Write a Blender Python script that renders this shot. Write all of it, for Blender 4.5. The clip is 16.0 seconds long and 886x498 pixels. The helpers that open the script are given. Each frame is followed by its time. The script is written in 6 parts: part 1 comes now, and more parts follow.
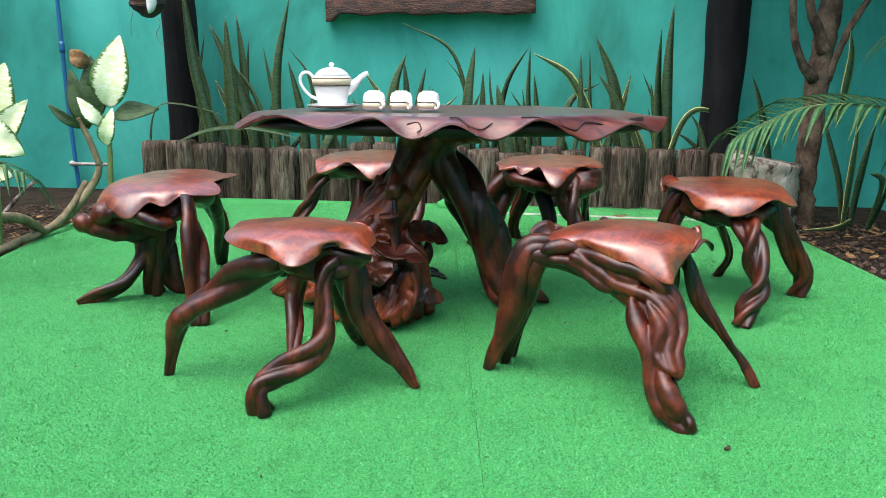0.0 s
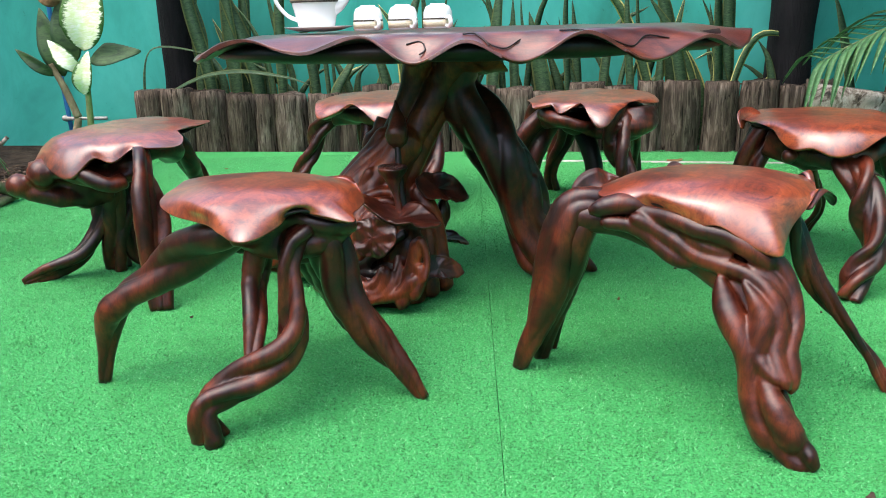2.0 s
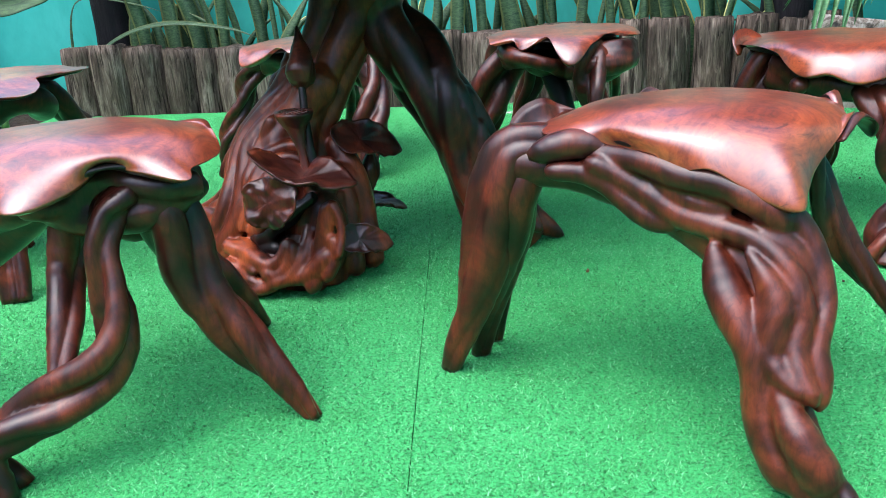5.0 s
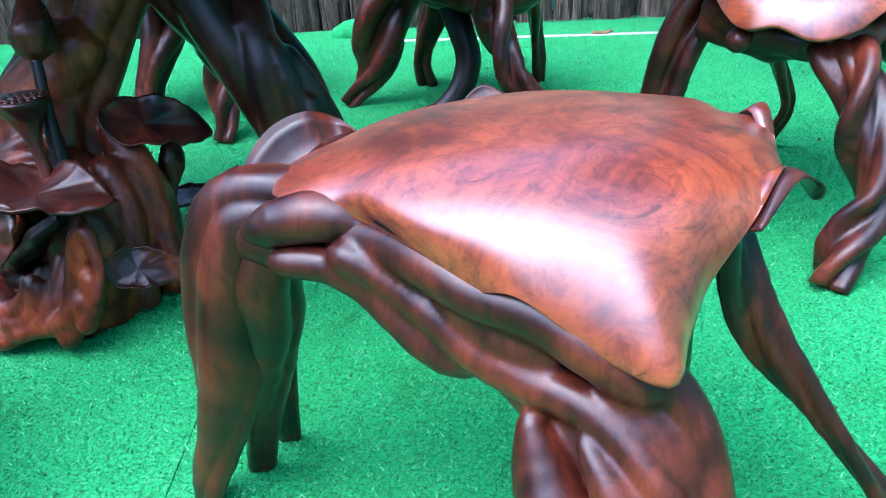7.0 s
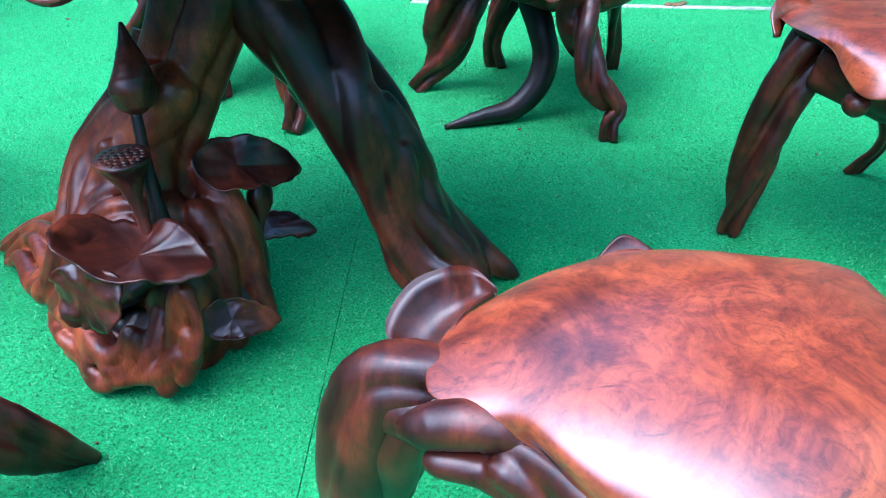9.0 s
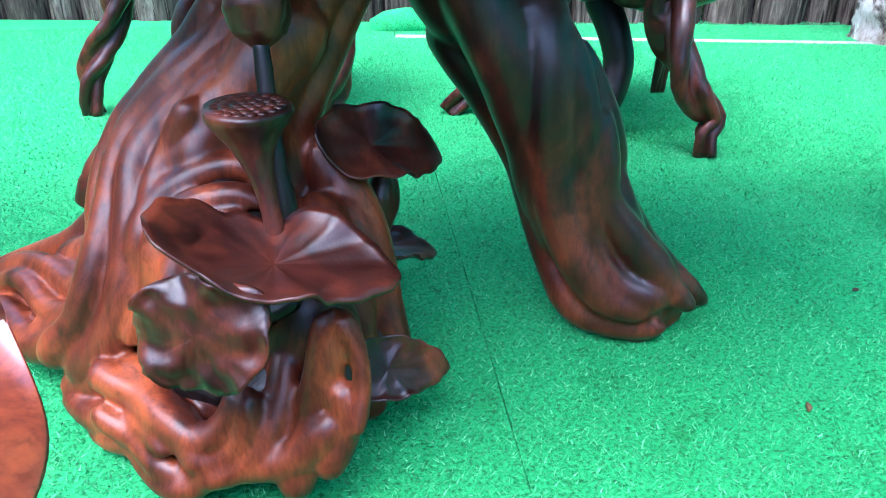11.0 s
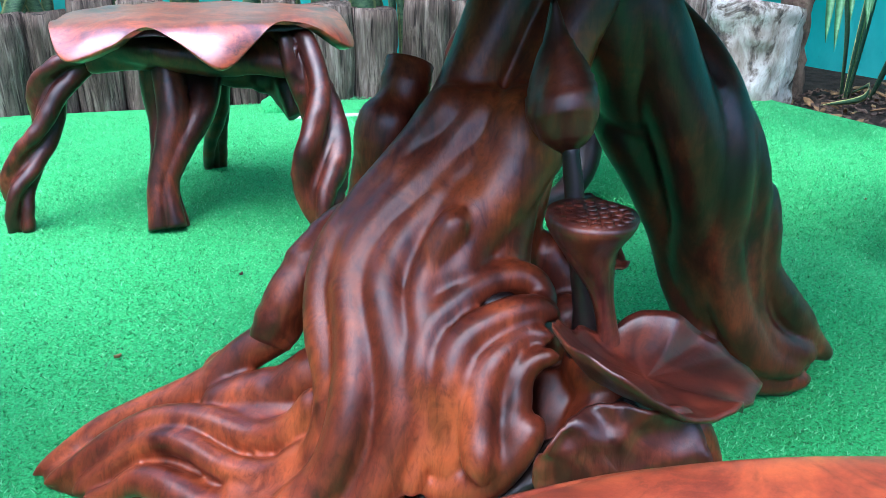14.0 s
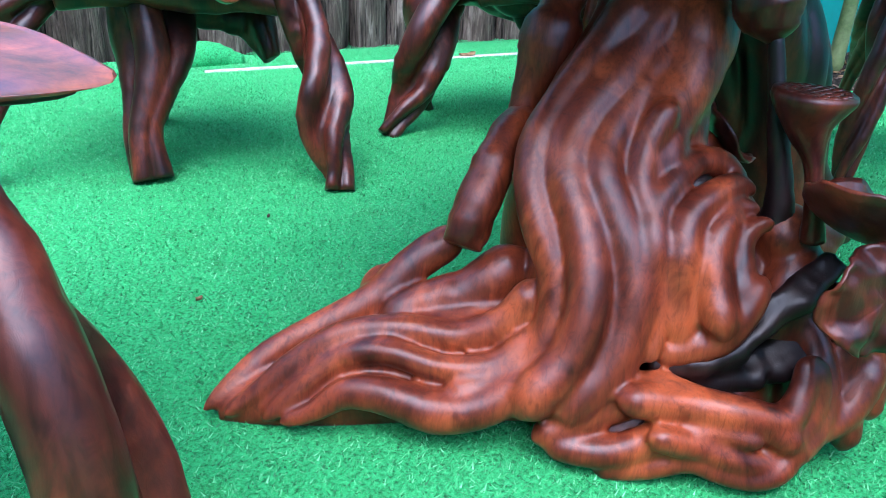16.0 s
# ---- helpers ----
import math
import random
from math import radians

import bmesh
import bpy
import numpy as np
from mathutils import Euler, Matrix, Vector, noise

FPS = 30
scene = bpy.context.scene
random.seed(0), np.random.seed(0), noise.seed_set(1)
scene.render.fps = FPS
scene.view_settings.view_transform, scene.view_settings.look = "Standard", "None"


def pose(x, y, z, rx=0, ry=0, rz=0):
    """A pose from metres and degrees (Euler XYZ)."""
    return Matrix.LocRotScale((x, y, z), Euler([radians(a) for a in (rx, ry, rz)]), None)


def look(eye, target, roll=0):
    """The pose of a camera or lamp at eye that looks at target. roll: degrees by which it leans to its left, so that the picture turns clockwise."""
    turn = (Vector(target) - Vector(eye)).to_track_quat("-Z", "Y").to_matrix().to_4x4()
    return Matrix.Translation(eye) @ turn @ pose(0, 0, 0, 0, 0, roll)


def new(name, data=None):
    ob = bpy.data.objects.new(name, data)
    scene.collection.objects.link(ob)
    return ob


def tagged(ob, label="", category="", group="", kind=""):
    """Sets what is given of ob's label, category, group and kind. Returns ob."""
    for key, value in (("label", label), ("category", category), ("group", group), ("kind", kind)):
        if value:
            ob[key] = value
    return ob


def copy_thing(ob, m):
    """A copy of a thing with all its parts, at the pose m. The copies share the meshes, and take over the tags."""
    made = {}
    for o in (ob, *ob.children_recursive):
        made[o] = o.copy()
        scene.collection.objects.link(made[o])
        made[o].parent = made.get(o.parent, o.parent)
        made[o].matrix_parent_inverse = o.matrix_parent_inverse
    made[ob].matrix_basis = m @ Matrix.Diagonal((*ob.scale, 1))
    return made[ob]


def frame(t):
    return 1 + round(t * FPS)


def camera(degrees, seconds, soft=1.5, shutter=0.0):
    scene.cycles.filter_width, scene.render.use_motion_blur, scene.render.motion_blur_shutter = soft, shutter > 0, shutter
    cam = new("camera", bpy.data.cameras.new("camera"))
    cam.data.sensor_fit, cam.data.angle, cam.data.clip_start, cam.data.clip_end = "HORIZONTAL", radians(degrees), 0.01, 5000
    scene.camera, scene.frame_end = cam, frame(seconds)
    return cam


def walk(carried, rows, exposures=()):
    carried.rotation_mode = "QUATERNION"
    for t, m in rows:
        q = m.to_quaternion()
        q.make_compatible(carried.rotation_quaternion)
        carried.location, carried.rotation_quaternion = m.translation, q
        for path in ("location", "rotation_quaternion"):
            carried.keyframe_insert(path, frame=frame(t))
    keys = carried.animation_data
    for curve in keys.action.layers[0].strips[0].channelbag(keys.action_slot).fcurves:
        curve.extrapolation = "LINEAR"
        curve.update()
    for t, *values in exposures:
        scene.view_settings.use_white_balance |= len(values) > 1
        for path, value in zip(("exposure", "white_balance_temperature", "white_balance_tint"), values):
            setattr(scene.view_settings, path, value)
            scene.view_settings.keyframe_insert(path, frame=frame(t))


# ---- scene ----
cam = camera(60.1, 16.0, 0.95)
PATH = [
    (0, (0.254, 0.29, 0.914), (0.324, 2.235, 0.455), 0.3),
    (0.5, (0.309, 0.442, 0.902), (0.366, 2.384, 0.428), -0.7),
    (1, (0.361, 0.579, 0.883), (0.349, 2.51, 0.359), -1.3),
    (1.5, (0.362, 0.72, 0.852), (0.34, 2.636, 0.279), -2.0),
    (2, (0.329, 0.873, 0.802), (0.3, 2.786, 0.219), -1.7),
    (2.5, (0.335, 0.975, 0.714), (0.329, 2.89, 0.137), -1.8),
    (3, (0.339, 1.075, 0.665), (0.323, 2.987, 0.077), -2.0),
    (5.5, (0.567, 1.427, 0.657), (0.563, 3.31, -0.017), -4.0),
    (6, (0.653, 1.599, 0.634), (0.732, 3.483, -0.031), -3.1),
    (6.5, (0.722, 1.745, 0.613), (0.799, 3.611, -0.104), -2.5),
    (7, (0.775, 1.809, 0.684), (0.802, 3.594, -0.218), -4.0),
    (7.5, (0.821, 1.835, 0.778), (0.773, 3.562, -0.229), -4.6),
    (8, (0.871, 1.866, 0.855), (0.748, 3.509, -0.278), -4.5),
    (8.5, (0.835, 1.899, 0.902), (0.688, 3.507, -0.278), -4.9),
    (9, (0.672, 1.949, 0.902), (0.622, 3.62, -0.196), -2.6),
    (11.3, (0.209, 2.293, 0.558), (0.487, 4.071, -0.314), 0.6),
    (11.5, (0.186, 2.303, 0.537), (0.458, 4.099, -0.3), 1.4),
    (12, (0.13, 2.333, 0.541), (0.393, 4.154, -0.243), 1.4),
    (12.5, (0.088, 2.354, 0.56), (0.363, 4.19, -0.186), 2.0),
    (13, (0.018, 2.37, 0.58), (0.379, 4.199, -0.144), 2.4),
    (13.5, (-0.125, 2.383, 0.642), (0.567, 4.114, -0.083), 1.8),
    (14, (-0.236, 2.47, 0.63), (0.568, 4.137, -0.129), 0.5),
    (14.5, (-0.349, 2.534, 0.615), (0.599, 4.1, -0.191), 0.8),
    (15, (-0.472, 2.569, 0.597), (0.598, 4.066, -0.187), 2.5),
    (15.5, (-0.571, 2.617, 0.576), (0.597, 4.022, -0.238), 2.4),
    (16, (-0.636, 2.643, 0.558), (0.566, 4.019, -0.255), 2.5),
]
walk(cam, [(t, look(eye, target, roll)) for t, eye, target, roll in PATH], [(0, 1.40, 6500, 10), (1.5, 1.42, 6500, 10), (3, 1.72, 6300, 10), (5.5, 1.8, 5500, 11), (6.5, 1.95, 4900, 11), (9, 2.0, 4700, 11), (11.5, 2.62, 5000, 12), (12, 2.58, 5300, 11), (12.5, 2.36, 5300, 11), (14, 2.2, 5100, 11), (15.5, 2.25, 4950, 13), (16, 2.05, 5000, 15)])

# ---- light ----
world = bpy.data.worlds.new("sky")
scene.world = world
world.use_nodes = True
wn = world.node_tree
sky = wn.nodes.new("ShaderNodeTexSky")
sky.sky_type, sky.sun_disc = "NISHITA", False
sky.sun_elevation, sky.sun_rotation = radians(67), radians(229)
sky.air_density, sky.dust_density, sky.ozone_density = 1.0, 4.0, 1.0
wn.nodes["Background"].inputs["Strength"].default_value = 0.15
wn.links.new(sky.outputs["Color"], wn.nodes["Background"].inputs["Color"])
sun = new("sun", bpy.data.lights.new("sun", "SUN"))
sun.data.energy, sun.data.angle, sun.data.color = 1.03, radians(74), (1.0, 0.98, 0.95)
sun.matrix_world = look((-1.5, -1.3, 4.8), (0, 0, 0))
sun.location = (0, 0, 8)


# ---- materials ----
def material(name):
    m = bpy.data.materials.new(name)
    m.use_nodes = True
    return m, m.node_tree.nodes, m.node_tree.links, m.node_tree.nodes["Principled BSDF"]


def ramp(nodes, links, source, stops):
    r = nodes.new("ShaderNodeValToRGB")
    els = r.color_ramp.elements
    while len(els) < len(stops):
        els.new(0.5)
    for e, (p, c) in zip(els, stops):
        e.position, e.color = p, (*c, 1)
    links.new(source, r.inputs["Fac"])
    return r.outputs["Color"]


def texture(nodes, links, scale, detail=4.0, rough=0.55, stretch=(1, 1, 1), turn=(0, 0, 0), distort=0.0, source="Object"):
    tc, mp, n = nodes.new("ShaderNodeTexCoord"), nodes.new("ShaderNodeMapping"), nodes.new("ShaderNodeTexNoise")
    mp.inputs["Scale"].default_value = stretch
    mp.inputs["Rotation"].default_value = turn
    n.inputs["Scale"].default_value, n.inputs["Detail"].default_value = scale, detail
    n.inputs["Roughness"].default_value, n.inputs["Distortion"].default_value = rough, distort
    links.new(tc.outputs[source], mp.inputs["Vector"])
    links.new(mp.outputs["Vector"], n.inputs["Vector"])
    return n.outputs["Fac"]


def mix(nodes, links, fac, a, b, blend="MIX"):
    m = nodes.new("ShaderNodeMix")
    m.data_type, m.blend_type = "RGBA", blend
    if isinstance(fac, float):
        m.inputs[0].default_value = fac
    else:
        links.new(fac, m.inputs[0])
    for socket, v in ((m.inputs[6], a), (m.inputs[7], b)):
        if isinstance(v, tuple):
            socket.default_value = (*v, 1)
        else:
            links.new(v, socket)
    return m.outputs[2]


def bump(nodes, links, bsdf, height, strength, distance):
    b = nodes.new("ShaderNodeBump")
    b.inputs["Strength"].default_value, b.inputs["Distance"].default_value = strength, distance
    links.new(height, b.inputs["Height"])
    links.new(b.outputs["Normal"], bsdf.inputs["Normal"])


def varnished_wood(name, dark, mid, light, streak, rough=0.40, coat=0.16, stretch=(3.0, 3.0, 1.2)):
    m, n, l, p = material(name)
    cloud = texture(n, l, 5.2, 5, 0.6, (1.2, 1.2, 0.8), distort=1.7)
    grain = texture(n, l, 11, 6, 0.6, stretch, (0.12, 0.18, 0), 1.4)
    line = texture(n, l, 34, 4, 0.6, (stretch[0], stretch[1], stretch[2] * 0.35), (0.2, 0.1, 0.3), 1.8)
    pore = texture(n, l, 150, 2, 0.6, (stretch[0], stretch[1], 0.5))
    char = texture(n, l, 6.5, 5, 0.6, (1.2, 1.2, 0.7), (0.3, 0.1, 0.2), 1.6)
    col = ramp(n, l, cloud, [(0.34, dark), (0.50, mid), (0.66, light)])
    col = mix(n, l, 0.75, col, ramp(n, l, grain, [(0.34, streak), (0.50, (1, 1, 1)), (0.70, (1.5, 1.35, 1.1))]), "MULTIPLY")
    col = mix(n, l, 0.5, col, ramp(n, l, line, [(0.36, (0.40, 0.32, 0.30)), (0.50, (1, 1, 1))]), "MULTIPLY")
    col = mix(n, l, 0.15, col, ramp(n, l, pore, [(0.36, (0.5, 0.45, 0.42)), (0.48, (1, 1, 1))]), "MULTIPLY")
    col = mix(n, l, 0.8, col, ramp(n, l, char, [(0.27, (0.12, 0.11, 0.12)), (0.36, (0.6, 0.55, 0.55)), (0.43, (1, 1, 1))]), "MULTIPLY")
    l.new(col, p.inputs["Base Color"])
    rr = n.new("ShaderNodeMapRange")
    rr.inputs["To Min"].default_value, rr.inputs["To Max"].default_value = rough - 0.10, rough + 0.14
    l.new(grain, rr.inputs["Value"])
    l.new(rr.outputs["Result"], p.inputs["Roughness"])
    p.inputs["Specular IOR Level"].default_value = 0.32
    p.inputs["Coat Weight"].default_value, p.inputs["Coat Roughness"].default_value = coat, 0.28
    bump(n, l, p, line, 0.14, 0.003)
    return m


ROOT = varnished_wood("root_wood", (0.012, 0.0034, 0.0026), (0.050, 0.0092, 0.0050), (0.135, 0.026, 0.0105), (0.36, 0.30, 0.30), 0.38, 0.30)
# near-black wood; also stands in for shade under seats and table and between roots
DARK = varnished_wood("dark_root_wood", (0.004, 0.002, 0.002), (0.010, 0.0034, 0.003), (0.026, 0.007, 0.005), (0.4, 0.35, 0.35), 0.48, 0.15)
WARM = varnished_wood("warm_root_wood", (0.046, 0.0084, 0.0042), (0.135, 0.0245, 0.0088), (0.285, 0.060, 0.017), (0.42, 0.32, 0.30), 0.38)
TOPWOOD = varnished_wood("table_top_wood", (0.060, 0.012, 0.008), (0.115, 0.025, 0.015), (0.17, 0.043, 0.025), (0.5, 0.4, 0.4), 0.32, 0.9, (1.2, 6, 6))


def burl_wood():
    m, n, l, p = material("burl_wood")
    whirl = texture(n, l, 7, 9, 0.70, (1, 1, 1), distort=2.2)
    swirl = texture(n, l, 26, 6, 0.70, (1, 1, 1), (0.3, 0.2, 0.4), 3.2)
    cloud = texture(n, l, 4.2, 4, 0.55, (1, 1.4, 1), distort=1.0)
    crack = texture(n, l, 9, 5, 0.6, (1, 3.2, 2), (0, 0, 0.5), 2.0)
    figure = ramp(n, l, whirl, [(0.32, (0.070, 0.011, 0.005)), (0.47, (0.190, 0.031, 0.011)), (0.62, (0.33, 0.066, 0.019))])
    fleck = ramp(n, l, swirl, [(0.36, (0.42, 0.32, 0.30)), (0.48, (1, 1, 1)), (0.64, (1.35, 1.30, 1.1))])
    stain = ramp(n, l, cloud, [(0.34, (0.26, 0.20, 0.24)), (0.47, (1, 1, 1))])
    vein = ramp(n, l, crack, [(0.30, (0.10, 0.09, 0.12)), (0.36, (1, 1, 1))])
    col = mix(n, l, 0.55, figure, fleck, "MULTIPLY")
    col = mix(n, l, 0.65, mix(n, l, 0.75, col, stain, "MULTIPLY"), vein, "MULTIPLY")
    l.new(col, p.inputs["Base Color"])
    p.inputs["Roughness"].default_value = 0.38
    p.inputs["Specular IOR Level"].default_value = 0.35
    p.inputs["Coat Weight"].default_value, p.inputs["Coat Roughness"].default_value = 1.0, 0.27
    p.inputs["Coat IOR"].default_value = 1.7
    bump(n, l, p, whirl, 0.10, 0.003)
    return m


BURL = burl_wood()


def simple(name, a, b, scale, rough=0.6, stretch=(1, 1, 1), bumps=0.3, dist=0.004, detail=5.0, lo=0.35, hi=0.65, distort=0.3):
    m, n, l, p = material(name)
    t = texture(n, l, scale, detail, 0.6, stretch, distort=distort)
    t2 = texture(n, l, scale * 6, 3, 0.6, stretch)
    c = ramp(n, l, t, [(lo, a), (hi, b)])
    grain = ramp(n, l, t2, [(0.3, (0.72, 0.72, 0.72)), (0.6, (1, 1, 1))])
    l.new(mix(n, l, 0.8, c, grain, "MULTIPLY"), p.inputs["Base Color"])
    p.inputs["Roughness"].default_value = rough
    p.inputs["Specular IOR Level"].default_value = 0.5 if rough < 0.55 else 0.2
    bump(n, l, p, t2, bumps, dist)
    return m


def turf_material(name, lift):
    m, n, l, p = material(name)
    clump = texture(n, l, 170, 4, 0.75, (1, 1, 1))
    patch = texture(n, l, 2.2, 4, 0.6)
    worn = texture(n, l, 9, 5, 0.65)
    c = ramp(n, l, clump, [(0.34, (0.018 * lift, 0.12 * lift, 0.032 * lift)), (0.5, (0.060 * lift, 0.37 * lift, 0.104 * lift)), (0.72, (0.11 * lift, 0.52 * lift, 0.18 * lift))])
    c = mix(n, l, 0.5, c, ramp(n, l, patch, [(0.35, (0.75, 0.82, 0.75)), (0.65, (1.05, 1.0, 1.05))]), "MULTIPLY")
    c = mix(n, l, 0.6, c, ramp(n, l, worn, [(0.28, (0.62, 0.56, 0.42)), (0.46, (1, 1, 1))]), "MULTIPLY")
    fleck = texture(n, l, 48, 5, 0.75)
    c = mix(n, l, 0.9, c, ramp(n, l, fleck, [(0.30, (0.16, 0.20, 0.16)), (0.42, (1, 1, 1)), (0.62, (1, 1, 1)), (0.72, (1.25, 1.15, 1.3))]), "MULTIPLY")
    l.new(c, p.inputs["Base Color"])
    p.inputs["Roughness"].default_value = 0.75
    p.inputs["Specular IOR Level"].default_value = 0.2
    bump(n, l, p, clump, 0.9, 0.006)
    return m


TURF = turf_material("artificial_turf", 1.0)


def blade_material():
    m, n, l, p = material("turf_blade")
    gi = n.new("ShaderNodeNewGeometry")
    c = ramp(n, l, gi.outputs["Random Per Island"], [(0.0, (0.016, 0.11, 0.030)), (0.3, (0.054, 0.32, 0.092)), (0.75, (0.082, 0.41, 0.125)), (1.0, (0.21, 0.57, 0.26))])
    l.new(c, p.inputs["Base Color"])
    p.inputs["Roughness"].default_value = 0.6
    return m


BLADE = blade_material()


def wall_material():
    m, n, l, p = material("teal_wall_paint")
    big = texture(n, l, 0.9, 5, 0.6, (1, 1, 0.6), distort=0.6)
    drip = texture(n, l, 2.2, 6, 0.7, (1.2, 1.2, 0.6), distort=1.0)
    spot = texture(n, l, 24, 4, 0.7)
    c = ramp(n, l, big, [(0.3, (0.022, 0.19, 0.15)), (0.52, (0.052, 0.40, 0.33)), (0.75, (0.10, 0.53, 0.46))])
    c = mix(n, l, 0.45, c, ramp(n, l, drip, [(0.3, (0.50, 0.60, 0.54)), (0.58, (1, 1, 1))]), "MULTIPLY")
    c = mix(n, l, 0.5, c, ramp(n, l, spot, [(0.26, (0.3, 0.34, 0.30)), (0.33, (1, 1, 1))]), "MULTIPLY")
    l.new(c, p.inputs["Base Color"])
    p.inputs["Roughness"].default_value = 0.7
    p.inputs["Specular IOR Level"].default_value = 0.25
    bump(n, l, p, spot, 0.15, 0.003)
    return m


WALL = wall_material()
SOIL = simple("garden_soil", (0.015, 0.010, 0.007), (0.06, 0.04, 0.028), 14, 0.95, bumps=1.0, dist=0.02)
CHIP = simple("bark_chip", (0.03, 0.02, 0.015), (0.15, 0.10, 0.07), 8, 0.9)
def log_material():
    m, n, l, p = material("weathered_log")
    grain = texture(n, l, 9, 6, 0.65, (4, 4, 0.5), distort=1.0)
    crack = texture(n, l, 13, 4, 0.6, (4.5, 4.5, 0.28), distort=0.5)
    stain = texture(n, l, 4, 4, 0.6, (1, 1, 0.7))
    c = ramp(n, l, grain, [(0.30, (0.035, 0.027, 0.022)), (0.50, (0.13, 0.105, 0.086)), (0.70, (0.32, 0.28, 0.24))])
    c = mix(n, l, 0.9, c, ramp(n, l, crack, [(0.36, (0.10, 0.08, 0.07)), (0.44, (1, 1, 1))]), "MULTIPLY")
    c = mix(n, l, 0.6, c, ramp(n, l, stain, [(0.35, (0.45, 0.38, 0.32)), (0.6, (1, 1, 1))]), "MULTIPLY")
    info = n.new("ShaderNodeObjectInfo")
    l.new(mix(n, l, 1.0, c, ramp(n, l, info.outputs["Random"], [(0.0, (0.45, 0.40, 0.36)), (1.0, (1.1, 1.05, 1.0))]), "MULTIPLY"), p.inputs["Base Color"])
    p.inputs["Roughness"].default_value = 0.9
    p.inputs["Specular IOR Level"].default_value = 0.2
    bump(n, l, p, crack, 0.9, 0.02)
    return m


LOG = log_material()
HOUSE = simple("grey_wall_render", (0.26, 0.25, 0.23), (0.42, 0.40, 0.37), 3, 0.9)
POST = simple("charred_post", (0.003, 0.003, 0.004), (0.013, 0.011, 0.012), 6, 0.8, (3, 3, 0.4), 0.8, 0.01)
BARK = simple("tree_bark", (0.05, 0.032, 0.022), (0.19, 0.13, 0.09), 14, 0.9, (1, 1, 0.7), 1.0, 0.015)


def stump_material():
    m, n, l, p = material("cut_stump_wood")
    tone = texture(n, l, 7, 6, 0.62, (1, 1, 0.6), distort=0.8)
    burnt = texture(n, l, 4.6, 7, 0.68, (1, 1, 0.8), (0.2, 0.3, 0.9), 0.7)
    fibre = texture(n, l, 40, 4, 0.6, (2, 2, 0.5))
    c = ramp(n, l, tone, [(0.32, (0.16, 0.12, 0.09)), (0.50, (0.34, 0.30, 0.26)), (0.68, (0.52, 0.49, 0.45))])
    c = mix(n, l, 0.5, c, ramp(n, l, fibre, [(0.36, (0.5, 0.45, 0.4)), (0.5, (1, 1, 1))]), "MULTIPLY")
    c = mix(n, l, 0.95, c, ramp(n, l, burnt, [(0.40, (0.03, 0.028, 0.028)), (0.445, (0.35, 0.31, 0.28)), (0.49, (1, 1, 1))]), "MULTIPLY")
    l.new(c, p.inputs["Base Color"])
    p.inputs["Roughness"].default_value = 0.85
    p.inputs["Specular IOR Level"].default_value = 0.2
    bump(n, l, p, burnt, 0.7, 0.03)
    return m


CUT = stump_material()
BRANCH = simple("bare_branch", (0.10, 0.08, 0.045), (0.30, 0.25, 0.15), 12, 0.75, (1, 1, 0.6))
PLANK = simple("rough_plank_wood", (0.014, 0.005, 0.004), (0.12, 0.042, 0.024), 9, 0.5, (0.8, 2, 2), 1.0, 0.02)
PIPE = simple("blue_pipe", (0.02, 0.12, 0.30), (0.03, 0.17, 0.40), 8, 0.45, bumps=0.05)
CONCRETE = simple("pale_concrete", (0.30, 0.29, 0.27), (0.55, 0.53, 0.50), 20, 0.9)
DRY = simple("dry_leaf", (0.13, 0.07, 0.03), (0.30, 0.19, 0.09), 30, 0.85)
CHINA, cn, cl, cp = material("white_china")
cl.new(ramp(cn, cl, texture(cn, cl, 6, 2), [(0.3, (0.82, 0.82, 0.81)), (0.7, (0.87, 0.87, 0.86))]), cp.inputs["Base Color"])
cp.inputs["Roughness"].default_value = 0.12
cp.inputs["Coat Weight"].default_value = 0.5
CREAM = simple("cream_band", (0.62, 0.52, 0.36), (0.72, 0.63, 0.46), 60, 0.3, bumps=0.05)
RIM = simple("dark_gilt_band", (0.03, 0.022, 0.015), (0.06, 0.045, 0.03), 30, 0.3, bumps=0.05)
GOLD = simple("gold_band", (0.22, 0.13, 0.07), (0.32, 0.20, 0.11), 30, 0.3, bumps=0.05)


